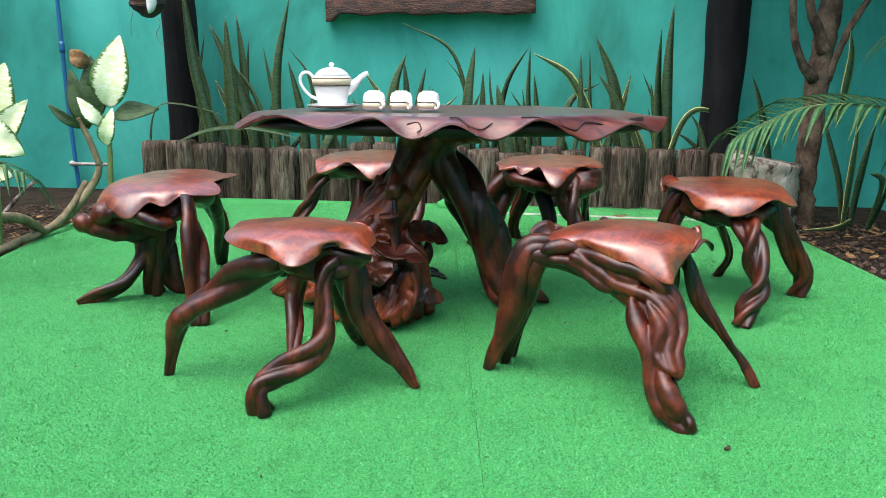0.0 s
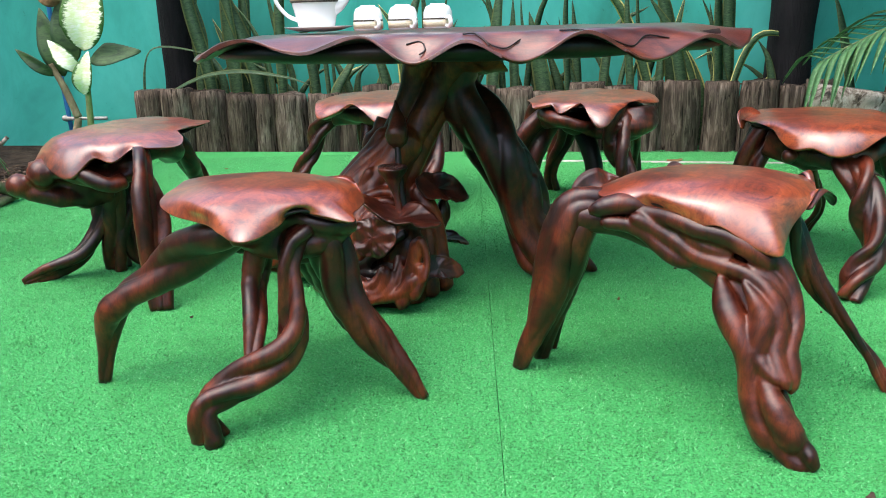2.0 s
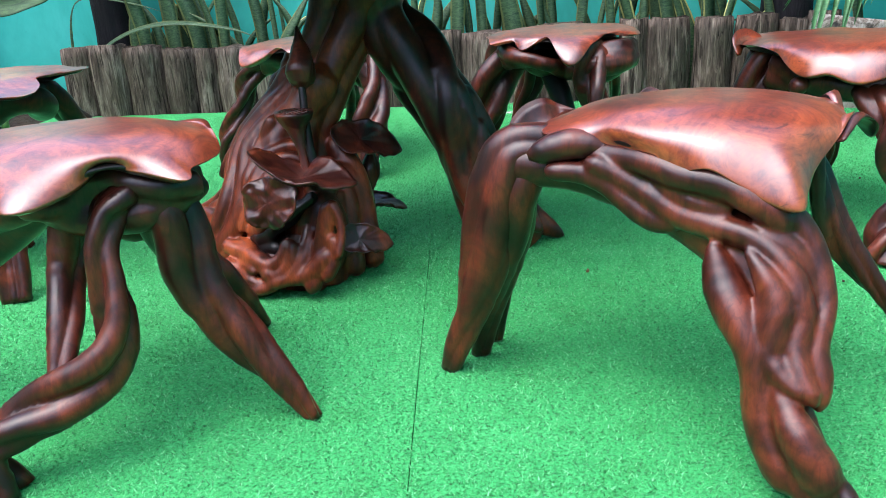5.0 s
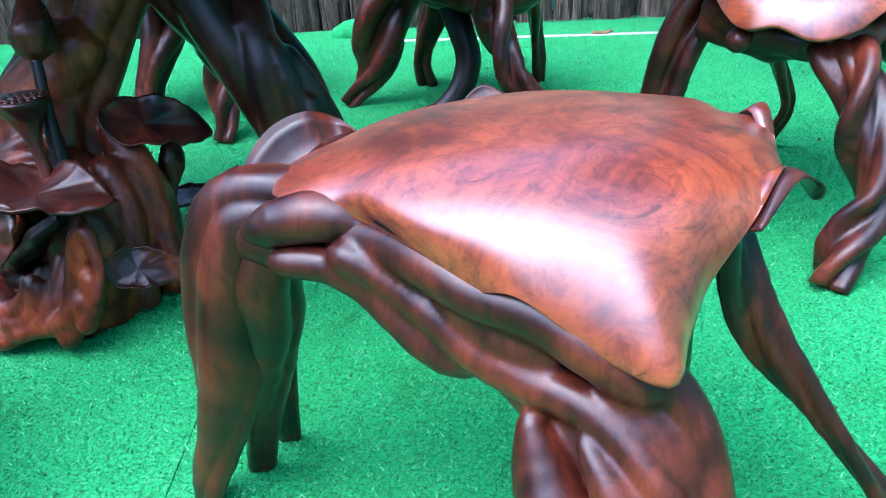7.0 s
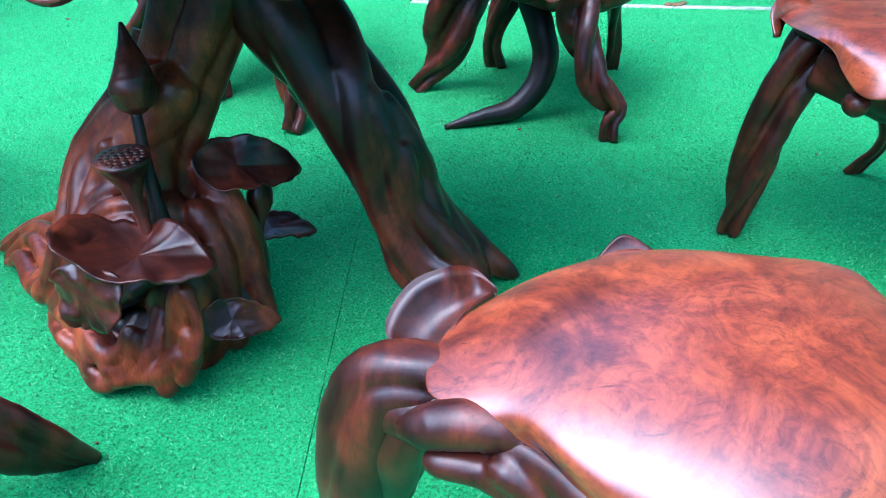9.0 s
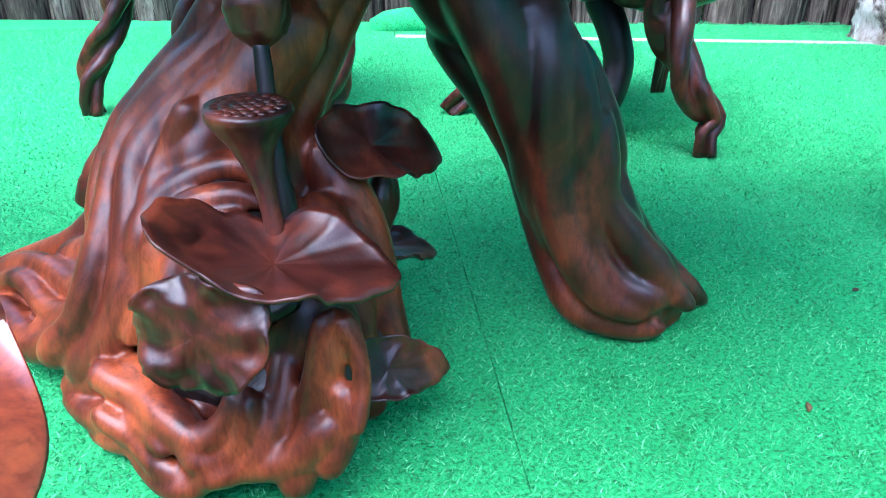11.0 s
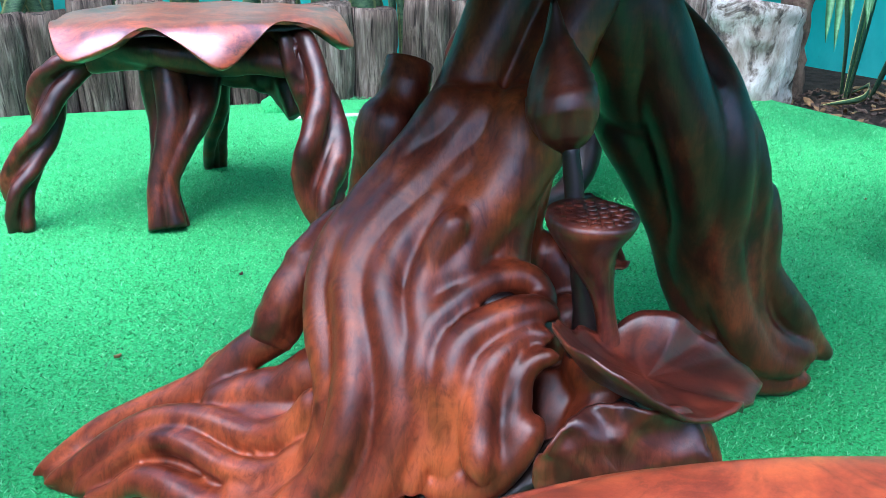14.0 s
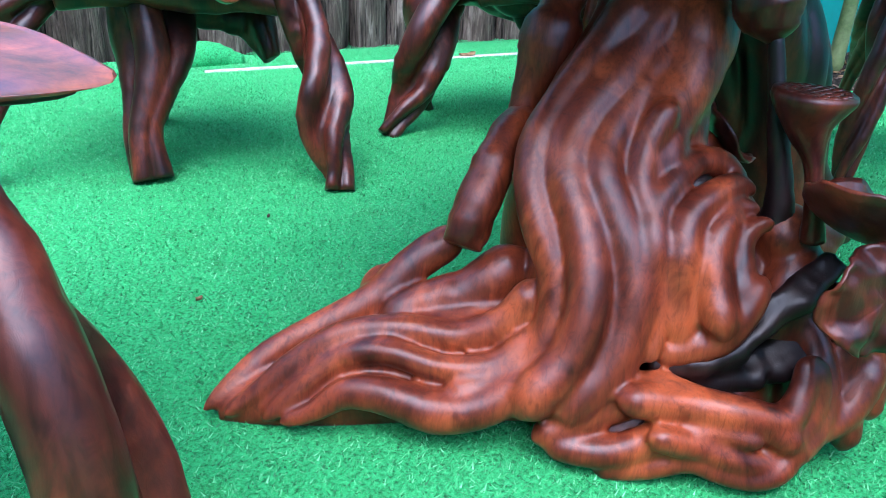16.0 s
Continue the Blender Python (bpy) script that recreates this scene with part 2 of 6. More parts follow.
def leaf_material(name, inner, outer, edge, band=14.0, gloss=0.5, rim_from=0.44, ragged=0.12):
    """Leaf surface: u runs across (0.5 at the midrib), v along."""
    m, n, l, p = material(name)
    uv = n.new("ShaderNodeUVMap")
    sep = n.new("ShaderNodeSeparateXYZ")
    l.new(uv.outputs["UV"], sep.inputs["Vector"])
    across = n.new("ShaderNodeMath")
    across.operation = "SUBTRACT"
    l.new(sep.outputs["X"], across.inputs[0])
    across.inputs[1].default_value = 0.5
    side = n.new("ShaderNodeMath")
    side.operation = "ABSOLUTE"
    l.new(across.outputs[0], side.inputs[0])
    blotch = texture(n, l, band, 5, 0.7, (1, 1, 2.8), distort=1.0)
    body = ramp(n, l, blotch, [(0.36, inner), (0.6, outer)])
    add = n.new("ShaderNodeMath")
    add.operation = "MULTIPLY_ADD"
    l.new(blotch, add.inputs[0])
    add.inputs[1].default_value = ragged
    l.new(side.outputs[0], add.inputs[2])
    rim = n.new("ShaderNodeMapRange")
    rim.inputs["From Min"].default_value, rim.inputs["From Max"].default_value = rim_from, rim_from + 0.06
    l.new(add.outputs[0], rim.inputs["Value"])
    l.new(mix(n, l, rim.outputs["Result"], body, edge), p.inputs["Base Color"])
    p.inputs["Roughness"].default_value = gloss
    p.inputs["Specular IOR Level"].default_value = 0.3
    p.inputs["Subsurface Weight"].default_value = 0.0
    bump(n, l, p, blotch, 0.1, 0.003)
    return m


SNAKE = leaf_material("snake_plant_leaf", (0.010, 0.032, 0.016), (0.060, 0.105, 0.046), (0.13, 0.15, 0.05), 38)
SNAKE_Y = leaf_material("yellow_edged_leaf", (0.012, 0.04, 0.018), (0.065, 0.115, 0.048), (0.56, 0.52, 0.17), 38, 0.5, 0.40)
PALM = leaf_material("palm_leaflet", (0.035, 0.11, 0.035), (0.08, 0.19, 0.07), (0.08, 0.18, 0.06), 20)
# real cream variegation, raised to near white to paint the sun on it
DUMB = leaf_material("sunlit_variegated_leaf", (0.95, 0.96, 0.82), (0.74, 0.82, 0.40), (0.06, 0.15, 0.03), 22, 0.5, 0.60, 0.45)
DUMB_G = leaf_material("green_leaf", (0.012, 0.036, 0.012), (0.045, 0.095, 0.028), (0.02, 0.055, 0.02), 12, 0.6)
STALK = simple("plant_stalk", (0.12, 0.17, 0.05), (0.26, 0.30, 0.12), 10, 0.5)

# ---- building helpers ----
ORIGIN = {}


def thing(name, at, label, category, group="", kind=""):
    ob = new(name)
    ob.empty_display_size = 0.05
    ob.location = at
    ORIGIN[ob.name] = Vector(at)
    return tagged(ob, label, category, group, kind)


def to_mesh(name, bm, mat, origin, smooth=True):
    me = bpy.data.meshes.new(name)
    bmesh.ops.recalc_face_normals(bm, faces=bm.faces)
    bm.to_mesh(me)
    bm.free()
    me.transform(Matrix.Translation(-origin))
    me.materials.append(mat)
    # under faces go near black: their shade is put into the colour
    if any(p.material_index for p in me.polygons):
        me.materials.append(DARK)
    if smooth:
        me.polygons.foreach_set("use_smooth", [True] * len(me.polygons))
    return me


def part(name, bm, mat, parent, label="", smooth=True):
    """One mesh object under a thing or a part; the bmesh is in world metres."""
    org = ORIGIN[parent.name]
    ob = new(name, to_mesh(name, bm, mat, org, smooth))
    ob.parent = parent
    ORIGIN[ob.name] = org
    return tagged(ob, label)


def single(name, bm, mat, label, category, group="", kind="", smooth=True, at=(0, 0, 0)):
    """A thing that is one mesh."""
    ob = new(name, to_mesh(name, bm, mat, Vector(at), smooth))
    ob.location = at
    ORIGIN[ob.name] = Vector(at)
    return tagged(ob, label, category, group, kind)


def spline(pts, n):
    """Smooth curve through rows of numbers, at n even steps."""
    a = np.array(pts, float)
    seg = np.r_[0, np.cumsum(np.linalg.norm(np.diff(a[:, :3], axis=0), axis=1) + 1e-9)]
    m = np.empty_like(a)
    m[1:-1] = (a[2:] - a[:-2]) / (seg[2:] - seg[:-2])[:, None]
    m[0], m[-1] = (a[1] - a[0]) / (seg[1] - seg[0]), (a[-1] - a[-2]) / (seg[-1] - seg[-2])
    s = np.linspace(0, seg[-1], n)
    i = np.clip(np.searchsorted(seg, s, side="right") - 1, 0, len(a) - 2)
    h = (seg[i + 1] - seg[i])[:, None]
    u = ((s - seg[i]) / h[:, 0])[:, None]
    return (a[i] * (2 * u**3 - 3 * u**2 + 1) + m[i] * h * (u**3 - 2 * u**2 + u) + a[i + 1] * (3 * u**2 - 2 * u**3) + m[i + 1] * h * (u**3 - u**2))


def frames(c):
    """Tangent and two side vectors along a curve, without sudden turns."""
    t = np.gradient(c, axis=0)
    t /= np.linalg.norm(t, axis=1)[:, None] + 1e-12
    side = np.cross(t[0], (0.0, 1.0, 0.1))
    side /= np.linalg.norm(side)
    out = []
    for k in t:
        side = side - k * np.dot(side, k)
        side /= np.linalg.norm(side)
        out.append((k, side.copy(), np.cross(k, side)))
    return out


def loft(bm, rings, close=True, caps=True):
    rows = [[bm.verts.new(p) for p in r] for r in rings]
    k = len(rows[0])
    for a, b in zip(rows, rows[1:]):
        for j in range(k if close else k - 1):
            bm.faces.new((a[j], a[(j + 1) % k], b[(j + 1) % k], b[j]))
    if caps:
        bm.faces.new(rows[0][::-1])
        bm.faces.new(rows[-1])
    return rows


def tube(bm, pts, n=24, seg=12, lobes=0, deep=0.5, twist=1.0, phase=0.0, rough=0.0, seed=0.0, tail=1.0):
    """A limb through (x, y, z, radius); lobes > 1 makes it a bundle of twisted strands with creases between them."""
    c = spline(pts, n)
    rings = []
    for i, (row, (t, u, v)) in enumerate(zip(c, frames(c[:, :3]))):
        r0, ring = max(row[3], 0.002), []
        for j in range(seg):
            a = 2 * math.pi * j / seg
            r = r0
            if lobes > 1:
                d, rs, best = deep * r0, (1.03 - deep) * r0, 0.0
                for k in range(lobes):
                    b = a - phase - twist * 2 * math.pi * i / n - 2 * math.pi * k / lobes - 0.5 * math.sin(3.1 * k + 5 * i / n)
                    w = 1 + 0.22 * math.sin(2.3 * k + phase + 7 * r0 + 4 * i / n)
                    q = (rs * w) ** 2 - (d * math.sin(b)) ** 2
                    if q > 0:
                        best = max(best, (d * math.cos(b) + math.sqrt(q)) / (0.5 + 0.5 * w))
                r = max(best, 0.45 * r0)
            p = Vector(row[:3]) + (Vector(u) * math.cos(a) + Vector(v) * math.sin(a)) * r
            if rough:
                p += noise.noise_vector(p * (0.35 / max(r0, 0.01)) + Vector((seed, seed, 0))) * rough * r0
            ring.append(p)
        rings.append(ring)
    loft(bm, rings)
    return bm


def fuse(bm, voxel, rounds=4):
    """Melt the shells of a bmesh into one skin."""
    me = bpy.data.meshes.new("melt")
    bmesh.ops.recalc_face_normals(bm, faces=bm.faces)
    bm.to_mesh(me)
    bm.free()
    tmp = new("melt", me)
    mod = tmp.modifiers.new("remesh", "REMESH")
    mod.mode, mod.voxel_size = "VOXEL", voxel
    sm = tmp.modifiers.new("smooth", "SMOOTH")
    sm.factor, sm.iterations = 0.5, rounds
    deps = bpy.context.evaluated_depsgraph_get()
    deps.update()
    out = bpy.data.meshes.new_from_object(tmp.evaluated_get(deps))
    bpy.data.objects.remove(tmp)
    bm = bmesh.new()
    bm.from_mesh(out)
    bpy.data.meshes.remove(out)
    bpy.data.meshes.remove(me)
    return bm


def ridge(bm, pts, n=40, seg=18):
    """A rounded ridge through (x, y, z, radius), to be melted into its limb."""
    a, b, y, z = (Vector(q[:3]) for q in (pts[0], pts[1], pts[-2], pts[-1]))
    head, tail = a + (a - b).normalized() * pts[0][3] * 0.8, z + (z - y).normalized() * pts[-1][3] * 0.8
    rows = [(*head, pts[0][3] * 0.25), *pts, (*tail, pts[-1][3] * 0.25)]
    tube(bm, [(x, y, max(z, 0.003), r) for x, y, z, r in rows], n, seg, 0, rough=0.05, seed=pts[0][0] * 9)


def ball(bm, x, y, z, r, sx=1.0, sy=1.0, sz=1.0):
    bmesh.ops.create_icosphere(bm, subdivisions=3, radius=r, matrix=Matrix.Translation((x, y, z)) @ Matrix.Diagonal((sx, sy, sz, 1)))


def box(bm, x0, y0, z0, x1, y1, z1, bevel=0.0):
    g = bmesh.ops.create_cube(bm, size=1, matrix=Matrix.Translation(((x0 + x1) / 2, (y0 + y1) / 2, (z0 + z1) / 2)) @ Matrix.Diagonal((x1 - x0, y1 - y0, z1 - z0, 1)))
    if bevel:
        es = list({e for v in g["verts"] for e in v.link_edges})
        bmesh.ops.bevel(bm, geom=es, offset=bevel, segments=2, affect="EDGES")


def around(rows, a):
    """Values between rows of (degrees, ...), going round."""
    rows = sorted(rows)
    first = rows[0][0]
    a = (a - first) % 360 + first
    for i, r in enumerate(rows):
        q = rows[(i + 1) % len(rows)]
        end = q[0] if i + 1 < len(rows) else q[0] + 360
        if r[0] <= a <= end:
            u = (a - r[0]) / (end - r[0])
            u = u * u * (3 - 2 * u)
            return [x + (y - x) * u for x, y in zip(r[1:], q[1:])]
    return rows[0][1:]


def flowing(rows, a):
    """Values between rows of (degrees, ...), going round in one smooth curve."""
    rows = sorted(rows)
    k = len(rows)
    a = (a - rows[0][0]) % 360 + rows[0][0]
    i = max(j for j in range(k) if rows[j][0] <= a)
    pick = [rows[(i + j) % k] for j in (-1, 0, 1, 2)]
    turn = [360 * ((i + j) // k) for j in (-1, 0, 1, 2)]
    x0, x1, x2, x3 = (r[0] + w for r, w in zip(pick, turn))
    h = x2 - x1
    u = (a - x1) / h
    out = []
    for p0, p1, p2, p3 in zip(*(r[1:] for r in pick)):
        m1, m2 = (p2 - p0) / (x2 - x0) * h, (p3 - p1) / (x3 - x1) * h
        out.append(p1 * (2 * u**3 - 3 * u**2 + 1) + m1 * (u**3 - 2 * u**2 + u) + p2 * (3 * u**2 - 2 * u**3) + m2 * (u**3 - u**2))
    return out


def slab(centre, edge, dome=0.012, thick=0.03, start=0.55, seg=120, rings=16, wave=0.006, seed=0.0, dish=0.0, convex=0.0, shoulder=0.0, firm=1.3):
    """A carved leaf-shaped seat or table top: edge rows are (degrees, radius, lift of the edge, upward curl of the rim, roll over)."""
    bm = bmesh.new()
    cx, cy, cz = centre
    if not callable(edge):
        edge = [(*row, 0.0, 0.0)[:5] for row in edge]
    read = edge if callable(edge) else (lambda a: flowing(edge, a)) if shoulder else (lambda a: around(edge, a))
    lap = [(*read(360 * j / seg), 0.0)[:4] for j in range(seg)]
    reach = max(1, round(52 * seg / 360))
    mean = [[sum(lap[(j + d) % seg][q] for d in range(-reach, reach + 1)) / (2 * reach + 1) for q in (0, 1)] for j in range(seg)]
    tops, unders = [], []
    for k in range(rings + 1):
        f = k / rings
        f = 1 - (1 - f) ** 1.25
        bend = radians(shoulder) * f
        top, under = [], []
        for j in range(seg):
            a = 360 * j / seg
            r, dz, lip, over = lap[j]
            r_in, dz_in = mean[j]
            s = max(0.0, (f - start) / (1 - start))
            roll = (s * s * (3 - 2 * s) * 0.6 + s * s * 0.4) * (1 - convex) + s**2.1 * convex
            near = max(0.0, (f - 0.62) / 0.38)
            near = near * near * (3 - 2 * near)
            r = r_in + (r - r_in) * near
            dz = dz_in + (dz - dz_in) * near
            go = math.sin(bend) / math.sin(radians(shoulder)) if shoulder else f
            if shoulder:
                roll = ((1 - math.cos(bend)) / (1 - math.cos(radians(shoulder)))) ** firm
            p = Vector((math.cos(radians(a)) * r * go, math.sin(radians(a)) * r * go, 0))
            n1 = noise.noise(p * 9 + Vector((seed, 3, 0)))
            n2 = noise.noise(p * 30 + Vector((seed, 7, 0)))
            z = dome * (1 - f * f) + dz * roll + wave * (n1 + 0.25 * n2) + dish * f**8
            c = max(0.0, (f - 0.80) / 0.20)
            z += lip * c * c - over * max(0.0, (f - 0.86) / 0.14) ** 1.6 + 0.0015 * max(0.0, (f - 0.93) / 0.07)
            t = thick * (1 - 0.84 * f**3) + 0.003
            top.append(Vector((cx, cy, cz)) + p + Vector((0, 0, z)))
            under.append(Vector((cx, cy, cz)) + p * (1 - 0.07 * f**5 if shoulder else 0.985 if k == rings else 1) + Vector((0, 0, z - t)))
        tops.append(top)
        unders.append(under)
    t_rows = [[bm.verts.new(p) for p in r] for r in tops[1:]]
    u_rows = [[bm.verts.new(p) for p in r] for r in unders[1:]]
    tc, uc = bm.verts.new(tops[0][0]), bm.verts.new(unders[0][0])
    # index 1 marks the underside, coloured dark in place of shade
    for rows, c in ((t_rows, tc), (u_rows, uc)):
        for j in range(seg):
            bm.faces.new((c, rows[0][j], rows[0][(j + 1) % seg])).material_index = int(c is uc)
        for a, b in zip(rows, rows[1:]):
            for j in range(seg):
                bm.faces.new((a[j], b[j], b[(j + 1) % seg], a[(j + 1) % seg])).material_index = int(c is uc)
    for j in range(seg):
        bm.faces.new((t_rows[-1][j], u_rows[-1][j], u_rows[-1][(j + 1) % seg], t_rows[-1][(j + 1) % seg]))
    return bm


def blade(bm, pts, width, thick=0.004, n=14, fold=0.25, tip=1.0, base=0.5, flat=None, belly=0.45):
    """A long leaf through (x, y, z): widest at belly, pointed at the tip, slightly folded on its midrib."""
    uv = bm.loops.layers.uv.verify()
    c = spline([(*p, 0) for p in pts], n)[:, :3]
    rings, vs = [], []
    face = Vector(flat) if flat else Vector((0, -1, 0.05))
    for i in range(n):
        f = i / (n - 1)
        w = width * 0.5 * (base + (1 - base) * math.sin(min(1, f / belly) * math.pi / 2)) if f < belly else width * 0.5 * max(0.03, math.cos((f - belly) / (1 - belly) * math.pi / 2) ** (0.8 * tip))
        t = Vector(c[min(i + 1, n - 1)]) - Vector(c[max(i - 1, 0)])
        t.normalize()
        s = t.cross(face)
        s = s.normalized() if s.length > 1e-4 else Vector((1, 0, 0))
        nn = s.cross(t).normalized()
        p = Vector(c[i])
        rings.append([p - s * w + nn * fold * w, p + nn * thick * 0.5, p + s * w + nn * fold * w, p - nn * thick * 0.5])
        vs.append(f)
    rows = loft(bm, rings)
    us = {0: 0.0, 1: 0.5, 2: 1.0, 3: 0.5}
    where = {v: (us[j], vs[i]) for i, r in enumerate(rows) for j, v in enumerate(r)}
    for r in rows:
        for v in r:
            for lp in v.link_loops:
                lp[uv].uv = where[v]
    return bm

# ---- the ground and the walls ----
bm = bmesh.new()
box(bm, -60, -60, -0.30, 60, 60, -0.055)
single("ground", bm, SOIL, "dark garden soil with fallen bark", "ground", kind="structure", smooth=False)


def carpet(name, corners, label):
    bm = bmesh.new()
    low = [bm.verts.new((x, y, -0.05)) for x, y in corners]
    top = [bm.verts.new((x, y, 0.0)) for x, y in corners]
    bm.faces.new(top)
    bm.faces.new(low[::-1])
    for i in range(4):
        bm.faces.new((low[i], low[(i + 1) % 4], top[(i + 1) % 4], top[i]))
    return single(name, bm, TURF, label, "turf", kind="structure", smooth=False)


SEAM0, SEAM1 = (0.352, -0.4), (0.488, 5.5)
carpet("floor", [(-1.62, -2.6), (SEAM0[0] - 0.0513, -2.6), (SEAM1[0] - 0.0007, 5.52), (-1.84, 5.90)], "bright green artificial turf carpet laid in strips")
carpet("floor", [(SEAM0[0] - 0.0499, -2.6), (2.12, -2.6), (2.40, 4.83), (0.4822, 5.215)], "bright green artificial turf carpet laid in strips")
carpet("floor", [(0.487, 5.255), (2.41, 4.87), (2.42, 5.20), (0.493, 5.51)], "strip of green turf along the log fence")
bm = bmesh.new()
box(bm, -0.98, -0.017, -0.05, 0.98, 0.017, 0.004, 0.004)
edging = single("edging_strip", bm, CONCRETE, "pale concrete edging strip between two turf carpets", "edging", kind="structure")
edging.matrix_world = pose(1.445, 5.043, 0, 0, 0, -11.4)
bm = bmesh.new()
box(bm, -12, -12, -0.06, 12, 9, -0.045)
single("floor_base", bm, SOIL, "dark compacted soil under the turf", "ground", kind="structure", smooth=False)


def wall(name, x0, y0, x1, y1, label, turn=0.0, high=2.9, mat=WALL):
    bm = bmesh.new()
    box(bm, x0, y0, -0.1, x1, y1, high)
    bmesh.ops.rotate(bm, verts=bm.verts, cent=(0, 6.15, 0), matrix=Matrix.Rotation(radians(turn), 3, "Z"))
    single(name, bm, mat, label, "wall", kind="structure", smooth=False)


wall("wall_north", -4.4, 6.15, 5.5, 6.35, "stained teal-painted plaster wall added on an unseen side of the garden", -8.8, 2.15)
# unseen walls, added to close the place and hold back low sky light
wall("wall_west", -4.4, -5.0, -4.2, 6.95, "teal-painted plaster wall added on an unseen side of the garden")
wall("wall_south", -4.4, -2.9, 3.75, -2.7, "grey rendered low wall added on the unseen south side", 0.0, 1.9, HOUSE)
wall("wall_east", 3.55, -5.0, 3.75, 5.65, "teal-painted plaster wall added on an unseen side of the garden", 0.0, 4.2)


# ---- stools ----
STOOLS = "carved root stools round the table"


def stool(at, label, under=0.43):
    """under: the height at which the legs end inside the seat."""
    ob = thing("root_stool", (*at, 0), label, "stool", STOOLS)
    UNDER[ob.name] = under
    return ob


UNDER = {}


def trim(bm, top):
    for v in bm.verts:
        v.co.z = max(0.0, min(v.co.z, top))
    return bm


def leg(owner, pts, lobes=3, twist=0.6, mat=ROOT, deep=0.63, phase=0.0, label="", n=48, seg=48, rough=0.06, top=0.0):
    bm = bmesh.new()
    k = len(pts) - 1
    rows = [(x, y, z, r * (0.98 + 0.24 * math.sin(math.pi * (0.05 + 0.8 * i / k)))) for i, (x, y, z, r) in enumerate(pts)]
    x, y, z, r = rows[-1]
    o = ORIGIN[owner.name]
    rows.append((x + (o.x - x) * 0.3, y + (o.y - y) * 0.3, z - 0.004, r * 0.45))
    tube(bm, rows, n, seg, lobes, deep, twist * 1.5, phase, rough, pts[0][0] * 7)
    return part("leg", trim(bm, top or UNDER[owner.name]), mat, owner, label)


def apron(owner, strands, balls=(), mat=ROOT, voxel=0.006, name="root_frame", lobes=2, label="", limb=()):
    bm = bmesh.new()
    if limb:
        tube(bm, limb, 90, 90, 3, 0.56, 0.62, 2.2, 0.04)
    for k, s in enumerate(strands):
        if lobes:
            tube(bm, s, 26, 16, lobes, 0.4, 0.5, k, 0.12, k)
        else:
            ridge(bm, s)
    for b in balls:
        ball(bm, *b)
    return part(name, trim(fuse(bm, voxel, 3), UNDER[owner.name] - 0.004), mat, owner, label)


def curl(owner, pts, width, mat=BURL, thick=0.008, face=(0, -1, 0.4), name="curled_edge"):
    bm = bmesh.new()
    blade(bm, pts, width, thick, 22, 0.5, 0.6, 0.35, face, 0.5)
    return part(name, bm, mat, owner)


def ribbon(owner, base, edge, bulge, thick=0.009, mat=BURL, name="curled_edge", n=36, m=9):
    """A thin carved lobe between a base line and its free edge, bulging along a vector and thinning to the edge."""
    p, q, push = spline([(*r, 0) for r in base], n)[:, :3], spline([(*r, 0) for r in edge], n)[:, :3], Vector(bulge)
    side = push.normalized()
    bm = bmesh.new()
    up, low = [], []
    for i in range(n):
        row = [Vector(p[i]).lerp(Vector(q[i]), k / (m - 1)) + push * math.sin(math.pi * k / (m - 1)) * math.sin(math.pi * (0.1 + 0.8 * i / (n - 1))) for k in range(m)]
        up.append([v + side * 0.5 * thick * (1 - 0.6 * k / (m - 1)) for k, v in enumerate(row)])
        low.append([v - side * 0.5 * thick * (1 - 0.6 * k / (m - 1)) for k, v in enumerate(row)])
    loft(bm, [u + w[::-1] for u, w in zip(up, low)])
    return part(name, bm, mat, owner)


# the stool with the thick bent front leg
s = stool((-0.1, 2.5), "carved root stool with scalloped burl seat and four splayed legs", 0.435)
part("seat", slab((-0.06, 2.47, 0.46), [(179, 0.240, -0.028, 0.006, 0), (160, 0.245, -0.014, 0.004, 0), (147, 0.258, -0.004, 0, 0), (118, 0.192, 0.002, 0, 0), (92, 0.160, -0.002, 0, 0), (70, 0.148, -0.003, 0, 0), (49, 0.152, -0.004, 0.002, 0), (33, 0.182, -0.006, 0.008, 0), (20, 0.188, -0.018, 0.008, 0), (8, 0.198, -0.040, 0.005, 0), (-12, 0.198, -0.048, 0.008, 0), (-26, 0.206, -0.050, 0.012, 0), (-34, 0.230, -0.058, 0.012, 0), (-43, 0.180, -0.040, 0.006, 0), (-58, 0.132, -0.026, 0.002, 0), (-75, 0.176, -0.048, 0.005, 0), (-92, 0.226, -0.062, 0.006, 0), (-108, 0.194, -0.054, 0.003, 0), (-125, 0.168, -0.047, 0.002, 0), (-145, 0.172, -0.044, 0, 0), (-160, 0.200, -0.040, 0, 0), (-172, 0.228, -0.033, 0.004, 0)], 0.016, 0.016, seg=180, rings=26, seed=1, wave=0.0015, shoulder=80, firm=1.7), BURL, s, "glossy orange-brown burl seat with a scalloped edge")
leg(s, [(-0.500, 2.500, 0.000, 0.014), (-0.486, 2.505, 0.075, 0.018), (-0.474, 2.508, 0.140, 0.030), (-0.452, 2.503, 0.196, 0.040), (-0.405, 2.496, 0.232, 0.034), (-0.350, 2.490, 0.258, 0.035), (-0.290, 2.485, 0.296, 0.044), (-0.213, 2.460, 0.346, 0.052), (-0.130, 2.420, 0.397, 0.048)], 2, 0.5, deep=0.40)
